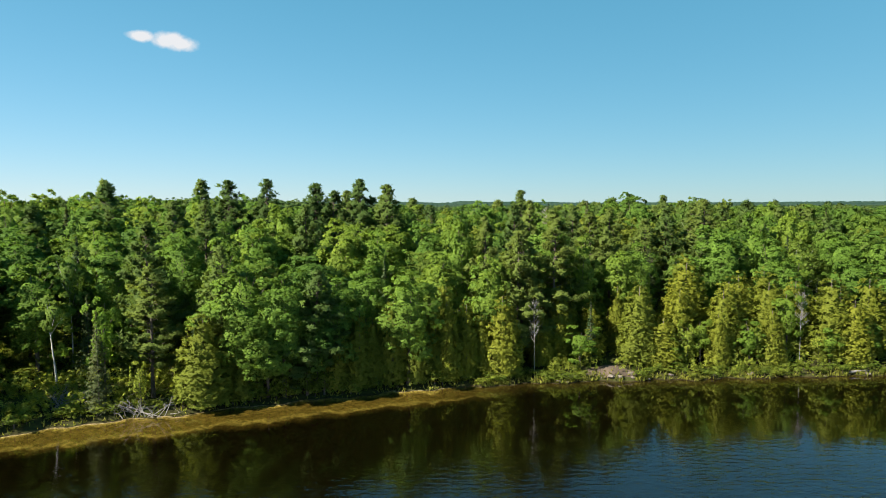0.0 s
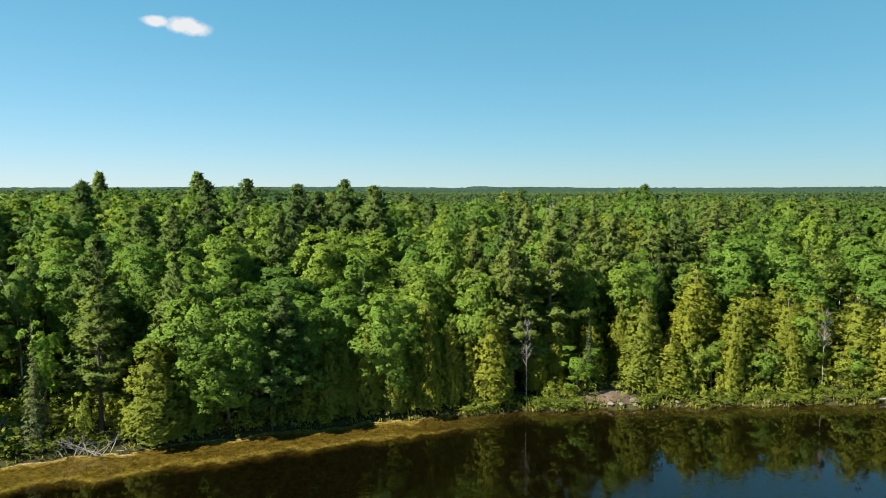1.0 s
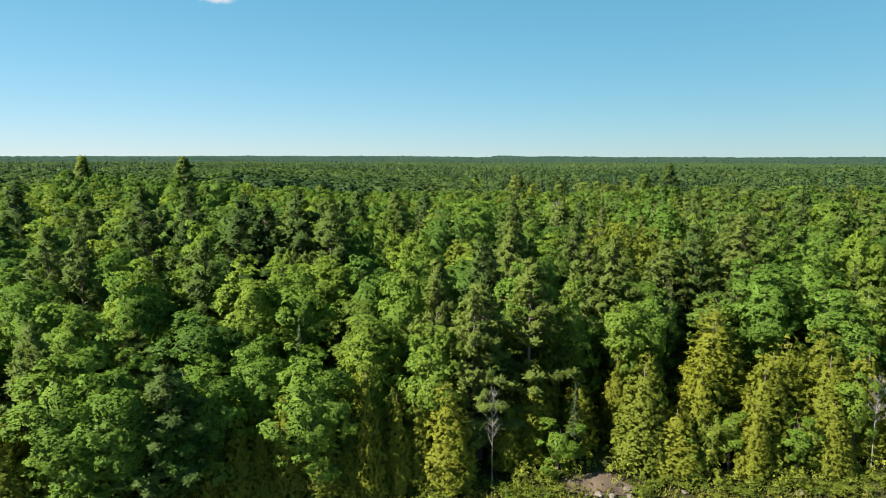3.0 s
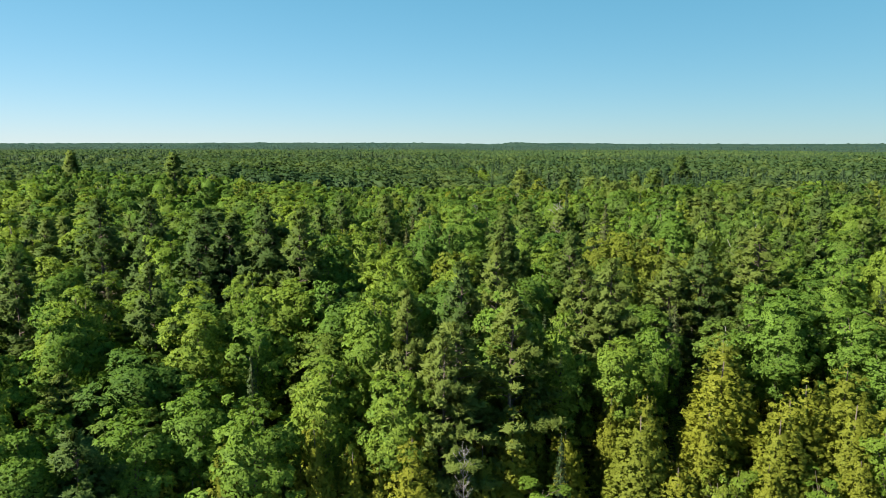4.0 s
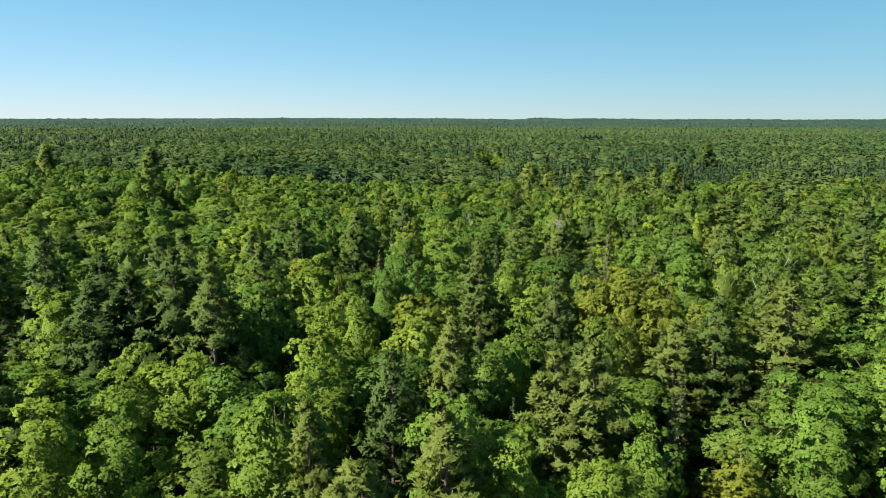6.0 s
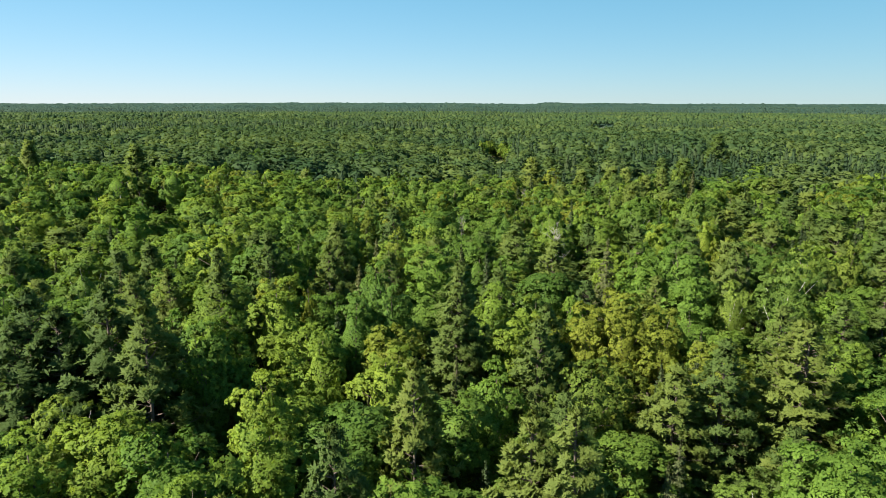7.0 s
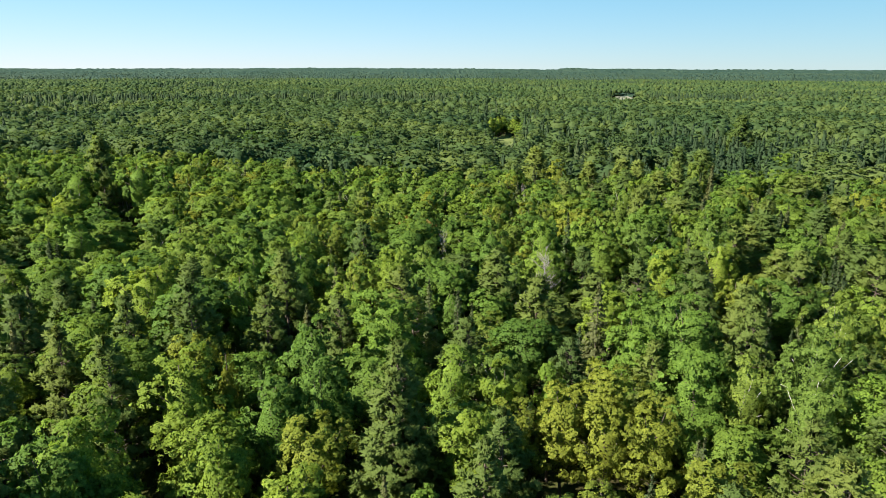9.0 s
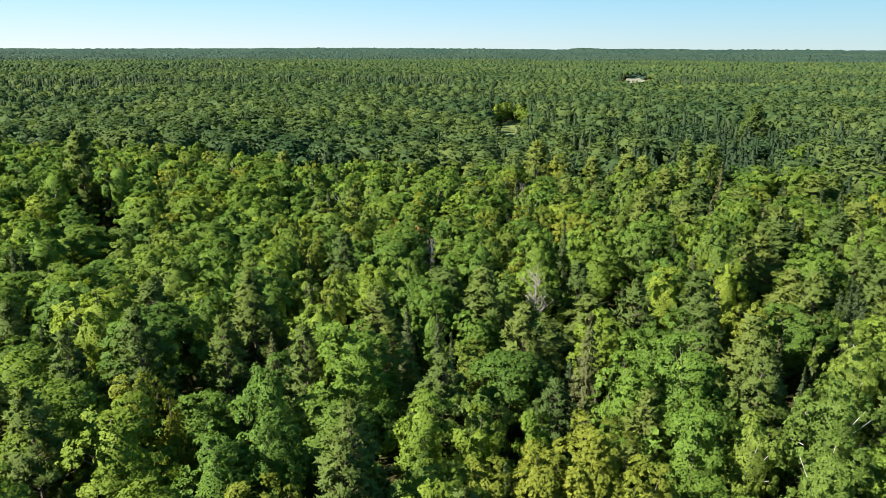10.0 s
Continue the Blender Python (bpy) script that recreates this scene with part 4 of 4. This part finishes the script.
def mixture(x, y, rng):
    """Which kind grows at x, y: stands of conifers and of broadleaf trees."""
    c = wave(x, y, 0.035, 4.0) + 0.25 * rng.standard_normal()
    pick = rng.random()
    if float(y - shore(x)) < 9 and x > -8:
        return "cedar" if pick < 0.75 else "maple"
    if c > 0.28:
        return "pine" if pick < 0.45 else "spruce" if pick < 0.75 else "oak"
    if c < -0.28:
        return "maple" if pick < 0.34 else "oak" if pick < 0.72 else "birch" if pick < 0.88 else "aspen"
    return "maple" if pick < 0.22 else "oak" if pick < 0.5 else "pine" if pick < 0.68 else "birch" if pick < 0.8 else "aspen" if pick < 0.88 else "spruce"


def fill_forest(rng):
    """Trees between those placed one by one, as far as single trees can be told apart; a kind past 300 goes to the joined woods."""
    marks = np.array([p for p in planted if p[2] > 7])
    P, count, rest = np.array(planted), dict(grown), []
    for near, tries, x0, x1, y0, y1 in ((True, 6000, -80, 92, 50, 165), (False, 6000, -130, 160, 165, 230)):
        for _ in range(tries):
            x, y = rng.uniform(x0, x1), rng.uniform(y0, y1)
            s = float(y - shore(x))
            if s < 2.2 or (-49 < x < -31 and y < 60.5) or in_field(x, y) or x < -4 - 0.675 * y or x > 4 + 0.69 * y:
                continue
            kind = mixture(x, y, rng)
            radius = {"maple": 3.0, "oak": 3.3, "birch": 2.6, "aspen": 2.6, "pine": 3.6, "cedar": 1.9, "spruce": 1.6}[kind] * rng.uniform(0.8, 1.2)
            d = np.hypot(P[:, 0] - x, P[:, 1] - y)
            if (d < (P[:, 3] + max(radius, 2.0)) * (0.68 if near else 0.72)).any():
                continue
            gap = np.hypot(marks[:, 0] - x, marks[:, 1] - y)
            w = 1 / (gap ** 2 + 9)
            beside = float(np.clip((13 - np.sort(gap)[2]) / 6, 0, 1))   # 1 where the stand is already known tree by tree
            top = float((w * marks[:, 2]).sum() / w.sum()) - abs(rng.normal()) * 1.5 + 0.6 - beside * rng.uniform(0.6, 3.2) + (1.3 if x > 35 and y > 95 else 0)
            if kind == "spruce":
                top -= rng.uniform(0, 3)
            if s < 9 and kind == "cedar":
                top = min(top, rng.uniform(7, 10.5))
            P = np.vstack([P, (x, y, top, radius)])
            count[kind] = count.get(kind, 0) + 1
            if count[kind] > 290:
                rest.append((x, y, kind in ("pine", "spruce")))
            else:
                plant("shore_maple" if kind == "maple" and s < 6 else kind, x, y, top, radius, rng)
    return rest


overflow = fill_forest(np.random.default_rng(11))
rng = np.random.default_rng(12)
for k in range(15):   # leafy trees along the far edge of the meadow
    fx, fy, fa, fb, slant = FIELDS[1]
    w = radians(38 + 104 * k / 14)
    y = fy + (fb + 5) * math.sin(w) + rng.uniform(-1, 2)
    x = fx + slant * (y - fy) + (fa + 5) * math.cos(w)
    plant("shore_maple", x, y, float(land(x, y)) + rng.uniform(8, 12), rng.uniform(2.4, 3.2), rng)


# ---- woods too far to tell single trees apart ----
def scatter(rng, r0, r1, spacing):
    """Points over the woods between two distances from the end of the camera's way."""
    cells = np.arange(-r1, r1, spacing)
    x, y = (v.ravel() + rng.uniform(-0.42, 0.42, v.size) * spacing for v in np.meshgrid(cells, cells))
    r, a = np.hypot(x, y), np.arctan2(y, x)
    ring = (r > r0) & (r < r1) & (a > radians(49)) & (a < radians(139))
    x, y = 20 + x[ring], 72 + y[ring]
    keep = np.array([not in_field(p, q) for p, q in zip(x, y)]) & (y - shore(x) > 8) & ~((y < 230) & (x > -4 - 0.675 * y) & (x < 4 + 0.69 * y) & (x > -130) & (x < 160))
    for px, py, _, radius in planted:
        keep &= np.hypot(x - px, y - py) > radius * 0.9 + 1.5
    return x[keep], y[keep]


def small_crown(seed, sprays, sides, rings, conifer, size):
    """The sunlit upper part of one crown, with height 10 and radius 2: a lumpy core and loose sprays. Gives corners and shading normals."""
    rng = np.random.default_rng(seed)
    n = max(2, sprays // 3)
    if conifer:
        h = rng.random(n) ** 1.25
        a = np.arange(n) * 2.39996 + rng.normal(0, 0.3, n)
        r = 1.8 * (1 - h) ** 0.9 * rng.uniform(0.8, 1.1, n)
        K = np.stack([np.cos(a) * r, np.sin(a) * r, 2.8 + 6.8 * h], 1)
        O = unit(np.stack([np.cos(a), np.sin(a), 0.4 + 0.5 * h], 1))
        tiers = np.linspace(0, 1, rings + 1)[:, None] + 0 * np.arange(sides)
        turn = np.arange(sides) * 2 * math.pi / sides + np.arange(rings + 1)[:, None] * 0.7
        wide = (0.04 + 1.45 * tiers ** 0.9) * np.where(np.arange(rings + 1) % 2, 1.0, 0.8)[:, None] * rng.uniform(0.85, 1.12, tiers.shape)
        P = np.stack([np.cos(turn) * wide, np.sin(turn) * wide, 10 - 7.0 * tiers], -1)
        normal = np.stack([np.cos(turn), np.sin(turn), 0.45 + 0 * turn], -1)
        i, j = np.arange(rings)[:, None], np.arange(sides)
        pick = (lambda G: np.stack([G[i, j], G[i + 1, j], G[i + 1, (j + 1) % sides], G[i, (j + 1) % sides]], 2).reshape(-1, 3))
        Vc, Mc = pick(P), pick(normal)
    else:
        lobes = 9
        k = np.arange(lobes) + 0.5
        up = 1 - 1.15 * k / lobes
        turn = k * 2.39996 + rng.random() * 6
        D = np.stack([np.sqrt(1 - up ** 2) * np.cos(turn), np.sqrt(1 - up ** 2) * np.sin(turn), up], 1) + 0.2 * rng.standard_normal((lobes, 3))
        half = np.array([1.8, 1.8, 2.9]) * (0.9 if sprays > 100 else 1.0)
        Vc, Mc = core(D, np.array([0, 0, 6.6]), half, sides, rings, rng, -0.85)
        O = ball(n, rng)
        O[:, 2] = np.abs(O[:, 2]) * 1.2 - 0.15
        O = unit(O)
        bulge = np.clip(O @ unit(D).T, 0, 1).max(-1) ** 9
        K = O * (0.84 + 0.42 * bulge)[:, None] * np.array([1.75, 1.75, 2.8]) + np.array([0, 0, 6.6])
    if not sprays:
        return Vc, Mc
    C, N, S, M = tufts(K, O, np.full(n, 0.3), 3, size, rng)
    V = np.concatenate([Vc, leaf_verts(C, N, S, 0.45, rng)])
    return V, np.concatenate([Mc, np.repeat(unit(M + 1.1 * np.repeat(O, 3, axis=0)), 4, axis=0)])


def far_woods(name, rng, x, y, conifer, sprays, sides, rings, size, mat, label):
    """Many small crowns standing close together, each of its own size, height and tone."""
    n = len(x)
    top = np.where(conifer, rng.uniform(10.5, 15.5, n), rng.uniform(11.5, 15.0, n)) + 1.5 * wave(x, y, 0.03, 1)
    rad = np.where(conifer, rng.uniform(1.7, 3.0, n), 2.8 + 3.2 * rng.random(n) ** 1.3)
    foot, tone, turn, pick = land(x, y), rng.random(n), rng.uniform(0, 2 * math.pi, n), rng.integers(0, 8, n)
    quads, shades, tones = [], [], []
    for c in (False, True):
        for v in range(8):
            who = np.flatnonzero((conifer == c) & (pick == v))
            if not len(who):
                continue
            V, M = small_crown(100 + v, sprays, sides, rings, c, size)
            ca, sa = np.cos(turn[who])[:, None], np.sin(turn[who])[:, None]
            f, r = (top[who] / 10)[:, None], (rad[who] / 2)[:, None]
            quads.append(np.stack([x[who][:, None] + r * (ca * V[:, 0] - sa * V[:, 1]), y[who][:, None] + r * (sa * V[:, 0] + ca * V[:, 1]), foot[who][:, None] + f * V[:, 2]], -1).reshape(-1, 3))
            shades.append(np.stack([ca * M[:, 0] - sa * M[:, 1], sa * M[:, 0] + ca * M[:, 1], M[:, 2] + 0 * ca], -1).reshape(-1, 3))
            tones.append(np.repeat(tone[who], len(V)))
    me = quads_mesh(name, np.concatenate(quads), mat, np.concatenate(shades))
    me.attributes.new("crown_tone", "FLOAT", "POINT").data.foreach_set("value", np.concatenate(tones).astype(np.float32))
    return tagged(new(name, me), label, "woods", kind="stuff")


rng = np.random.default_rng(21)
for r0, r1, spacing, sprays, sides, rings, size in ((120, 260, 5.4, 165, 8, 6, 0.60), (260, 450, 6.0, 66, 8, 5, 0.72), (450, 900, 7.2, 12, 7, 4, 0.9), (900, 1700, 10.0, 0, 7, 3, 1.0), (1700, 3000, 18.0, 0, 6, 2, 1.0)):
    x, y = scatter(rng, r0, r1, spacing)
    c = 0.7 * wave(x, y, 0.022, 4.0) + 0.5 * wave(x, y * 1.6, 0.009, 7.0) + 0.28 * rng.standard_normal(len(x)) > 0.27
    far_woods("distant_broadleaf_woods", rng, x[~c], y[~c], c[~c], sprays, sides, rings, size, HAZED_BROADLEAF if r0 < 1700 else HAZED_WOODS, "distant green broadleaf woods reaching towards the horizon")
    far_woods("distant_conifer_woods", rng, x[c], y[c], c[c], sprays, sides, rings, size, HAZED_NEEDLE if r0 < 1700 else HAZED_WOODS, "distant dark pointed conifer woods among broadleaf trees")
if overflow:
    more = np.array(overflow)
    far_woods("further_woods", rng, more[:, 0], more[:, 1], more[:, 2] > 0.5, 420, 8, 6, 0.46, HAZED_BROADLEAF, "dense green crowns of the woods behind the shore trees")


def far_canopy(rng):
    """The treetops of the farthest woods, as one uneven canopy."""
    rs = 1000 * (4720 / 1000) ** (np.arange(121) / 120)
    aa = np.radians(np.linspace(36, 148, 640))
    A, R = np.meshgrid(aa, rs)
    X, Y = 20 + R * np.cos(A), 72 + R * np.sin(A)
    Z = land(X, Y) + np.interp(R, [1000, 1800, 2600, 3000], [5.0, 8.0, 10.0, 11.5]) + rng.normal(0, 1, X.shape) * np.interp(R, [1000, 1500], [1.2, 2.0]) + 2.0 * wave(X, Y, 0.02)
    for fx, fy, fa, fb, k in FIELDS:
        Z = np.where(((X - fx - k * (Y - fy)) / (fa + 6)) ** 2 + ((Y - fy) / (fb + 8)) ** 2 < 1, land(X, Y) - 3, Z)
    X = X + rng.normal(0, 1.5, X.shape)
    w, h = len(aa), len(rs)
    i = (np.arange(h - 1)[:, None] * w + np.arange(w - 1)).ravel()
    ob = mesh_object("distant_canopy", np.stack([X, Y, Z], -1).reshape(-1, 3), np.stack([i, i + w, i + w + 1, i + 1], 1).tolist(), HAZED_WOODS)
    return tagged(ob, "farthest dark green woods along the horizon", "woods", kind="stuff")


far_canopy(np.random.default_rng(31))
for i, (x, y, a, b, slant) in enumerate(FIELDS):
    tagged(blob_patch("meadow" if y < 700 else "field", x, y, a * 1.1, b * 1.1, 0.25 if y < 700 else 1.5, MEADOW if y < 700 else HAYFIELD, np.random.default_rng(i), slant=slant),
           "open grassy clearing among the trees" if y < 700 else "pale mown field among distant woods", "clearing", kind="structure")


# ---- scrub in the clearing ----
rng = np.random.default_rng(33)
for _ in range(22):
    f, w = rng.uniform(0.1, 1.0), rng.uniform(0, 6.283)
    dy = 13 * f * math.sin(w)
    x, y = -58 - 0.3 * dy + 5 * f * math.cos(w), 177 + dy
    plant("shrub", x, y, float(land(x, y)) + rng.uniform(1.5, 4.0), rng.uniform(1.0, 2.0), rng)


# ---- the shore ----
def shore_shrubs(rng):
    x = -44.0
    while x < 56:
        lush = 0.55 if x < -24 else 0.42 if x > 3 else 0.7
        y = float(shore(x)) + rng.uniform(0.25, 1.6)
        if not (14.8 < x < 20.6):
            plant("shrub", x, y, float(land(x, y)) + lush * rng.uniform(0.9, 2.4), rng.uniform(0.5, 1.0), rng)
        x += rng.uniform(0.35, 0.85) * (1.7 if x < -24 else 1.0)


shore_shrubs(np.random.default_rng(41))


def undergrowth(rng):
    """Bushes and young growth under the trees behind the shore."""
    n, leaves = 1700, 40
    x = np.where(rng.random(n) < 0.2, rng.uniform(-62, -18, n), rng.uniform(-75, 62, n))
    s = rng.uniform(1.5, 34, n) ** 1.0
    y = shore(x) + s
    h, r = rng.uniform(0.8, 2.6, n), rng.uniform(0.7, 1.6, n)
    d = ball(n * leaves, rng).reshape(n, leaves, 3)
    d[..., 2] = np.abs(d[..., 2])
    C = np.stack([x[:, None] + d[..., 0] * r[:, None], y[:, None] + d[..., 1] * r[:, None], land(x, y)[:, None] + d[..., 2] * h[:, None]], -1).reshape(-1, 3)
    N = (d + 0.5 * rng.standard_normal(d.shape)).reshape(-1, 3)
    me = quads_mesh("undergrowth", leaf_verts(C, N, rng.uniform(0.35, 0.7, n * leaves), 0.42, rng), SHRUB_LEAF)
    return tagged(new("undergrowth", me), "green bushes and young growth under the trees", "undergrowth", kind="stuff")


undergrowth(np.random.default_rng(46))


def grass(rng):
    """Sedges and grass hanging over the water's edge."""
    n = 9000
    x = rng.uniform(-44, 56, n)
    thick = np.interp(x, [-44, -6, 2, 5, 13, 15, 20, 24, 30, 36, 40, 48, 56], [0.12, 0.12, 0.3, 1, 1, 0.6, 0.5, 0.8, 0.5, 0.5, 0.8, 0.5, 0.5])
    x = x[rng.random(n) < thick * (0.55 + 0.45 * np.sin(x * 1.9) * np.sin(x * 0.7))]
    n = len(x)
    s = rng.exponential(0.5, n) - 0.1
    y = shore(x) + s
    h = rng.uniform(0.25, 0.6, n)
    C = np.stack([x, y, np.maximum(land(x, y), 0) + h * 0.4], 1)
    N = np.stack([rng.normal(0, 1, n), rng.normal(-0.4, 1, n), rng.normal(0.2, 0.3, n)], 1)
    me = quads_mesh("shore_grass", leaf_verts(C, N, h, 0.13, rng, np.tile([0, -0.3, 1.0], (n, 1))), GRASS_BLADE)
    return tagged(new("shore_grass", me), "yellow-green sedge and grass along the lake shore", "grass", kind="stuff")


grass(np.random.default_rng(42))
tagged(blob_patch("bare_bank", 17.4, 68.6, 3.0, 1.1, 0.07, EARTH, np.random.default_rng(43)), "bare brown earth bank between trees at the shore", "earth bank", kind="structure")


def stone(x, y, size, rng):
    bm = bmesh.new()
    bmesh.ops.create_icosphere(bm, subdivisions=2, radius=size)
    off = rng.random(3) * 50
    for v in bm.verts:
        k = 1 + 0.7 * noise.noise(v.co / size * 1.1 + Vector(off)) + 0.12 * noise.noise(v.co / size * 3 + Vector(off))
        v.co = Vector((v.co.x * k * 1.3, v.co.y * k, v.co.z * k * 0.5))
    me = bpy.data.meshes.new("stone")
    bm.to_mesh(me)
    bm.free()
    me.materials.append(STONE)
    ob = tagged(new("stone", me), "weathered grey-brown stone lying on the lake shore", "stone", "shore stones")
    ob.matrix_world = pose(x, y, float(land(x, y)) + size * 0.15, 0, 0, float(rng.uniform(0, 360)))


def shore_stones(rng):
    for k in range(24):
        x = rng.normal(15.5, 4.0) if k < 14 else rng.uniform(24, 50)
        stone(float(x), float(shore(x)) + float(abs(rng.normal(0.45, 0.3))), float(rng.uniform(0.12, 0.34)), rng)


shore_stones(np.random.default_rng(44))


def brush_pile(x, y, width, rng):
    """Grey dead branches heaped on the bank."""
    pile = tagged(new("brush_pile"), "heap of grey dead branches on the bank", "dead wood")
    pile.matrix_world = pose(x, y, float(land(x, y)))
    for k in range(34):
        t = Tubes()
        a = Vector((rng.normal(0, width / 3), rng.normal(0, 0.7), 0.05))
        turn, rise, L = rng.uniform(0, 6.28), rng.uniform(0.1, 0.75), rng.uniform(0.9, 2.4)
        b = a + Vector((math.cos(turn) * L, math.sin(turn) * L * 0.6, L * rise))
        mid = a.lerp(b, 0.5) + Vector((rng.normal(0, 0.12), rng.normal(0, 0.12), rng.normal(0.08, 0.08)))
        t.add([a, mid, b], [0.045, 0.032, 0.012], 4)
        for f in (0.4, 0.6, 0.8):
            q = mid.lerp(b, f)
            t.add([q, q + Vector((rng.normal(0, 0.3), rng.normal(0, 0.3), rng.uniform(0.0, 0.45)))], [0.018, 0.006], 3)
        new("branch", t.mesh("branch", DEAD_WOOD)).parent = pile


rng = np.random.default_rng(45)
brush_pile(-26.6, 56.0, 5.0, rng)
brush_pile(-33.0, 56.4, 2.6, rng)


def fallen_log(x, y, length, turn, rng):
    t = Tubes()
    t.add([(-length / 2, 0, 0.1), (0, 0.08, 0.14), (length / 2, 0, 0.12)], [0.13, 0.11, 0.06], 7)
    ob = tagged(new("fallen_log", t.mesh("fallen_log", DEAD_WOOD)), "bleached fallen log lying at the water's edge", "log")
    ob.matrix_world = pose(x, y, float(land(x, y)), 0, 0, turn)


fallen_log(-25.2, 57.0, 3.0, 25, rng)
fallen_log(12.6, 67.3, 2.6, -8, rng)
fallen_log(44.8, 69.8, 2.4, 10, rng)


# ---- the cloud ----
def cloud_material():
    m, nodes, links = material("cloud_vapour")
    tex = nodes.new("ShaderNodeTexCoord")
    n = node(nodes, "ShaderNodeTexNoise", Scale=0.012, Detail=6.0, Roughness=0.55)
    links.new(tex.outputs["Object"], n.inputs["Vector"])
    masks = []
    for cx, cy, w, h in ((-28, 6, 150, 68), (-96, -14, 130, 62), (122, 16, 125, 46)):
        place = node(nodes, "ShaderNodeMapping")
        place.inputs["Location"].default_value = (-cx / w, -cy / h, 0)
        place.inputs["Scale"].default_value = (1 / w, 1 / h, 1)
        links.new(tex.outputs["Object"], place.inputs["Vector"])
        g = nodes.new("ShaderNodeTexGradient")
        g.gradient_type = "SPHERICAL"
        links.new(place.outputs[0], g.inputs[0])
        masks.append(g.outputs["Fac"])
    pair = nodes.new("ShaderNodeMath")
    both = nodes.new("ShaderNodeMath")
    pair.operation = both.operation = "MAXIMUM"
    links.new(masks[0], pair.inputs[0])
    links.new(masks[1], pair.inputs[1])
    links.new(pair.outputs[0], both.inputs[0])
    links.new(masks[2], both.inputs[1])
    add = nodes.new("ShaderNodeMath")
    add.operation = "MULTIPLY_ADD"
    links.new(n.outputs[0], add.inputs[0])
    add.inputs[1].default_value = 0.9
    links.new(both.outputs[0], add.inputs[2])
    alpha = nodes.new("ShaderNodeMapRange")
    alpha.inputs["From Min"].default_value, alpha.inputs["From Max"].default_value = 0.62, 1.05
    links.new(add.outputs[0], alpha.inputs["Value"])
    cut = nodes.new("ShaderNodeMath")
    cut.operation = "MULTIPLY"
    edge = nodes.new("ShaderNodeMapRange")
    edge.inputs["From Min"].default_value, edge.inputs["From Max"].default_value = 0.0, 0.4
    links.new(both.outputs[0], edge.inputs["Value"])
    links.new(alpha.outputs[0], cut.inputs[0])
    links.new(edge.outputs[0], cut.inputs[1])
    glow = nodes.new("ShaderNodeEmission")
    glow.inputs[0].default_value, glow.inputs[1].default_value = (0.95, 0.97, 1.0, 1), CLOUD_GLOW
    clear = nodes.new("ShaderNodeBsdfTransparent")
    mixed = nodes.new("ShaderNodeMixShader")
    links.new(cut.outputs[0], mixed.inputs[0])
    links.new(clear.outputs[0], mixed.inputs[1])
    links.new(glow.outputs[0], mixed.inputs[2])
    out = nodes.new("ShaderNodeOutputMaterial")
    links.new(mixed.outputs[0], out.inputs[0])
    return m


CLOUD_GLOW = 0.235
cloud = mesh_object("cloud", [(-270, -110, 0), (270, -110, 0), (270, 110, 0), (-270, 110, 0)], [(0, 1, 2, 3)], cloud_material())
cloud.matrix_world = look((-0.3745 * 4500, 0.9002 * 4500, 18 + 0.2223 * 4500), (0, 0, 18)) @ pose(0, 0, 0, 0, 0, 0)
tagged(cloud, "small white fair-weather cloud in a clear sky", "cloud", kind="structure")
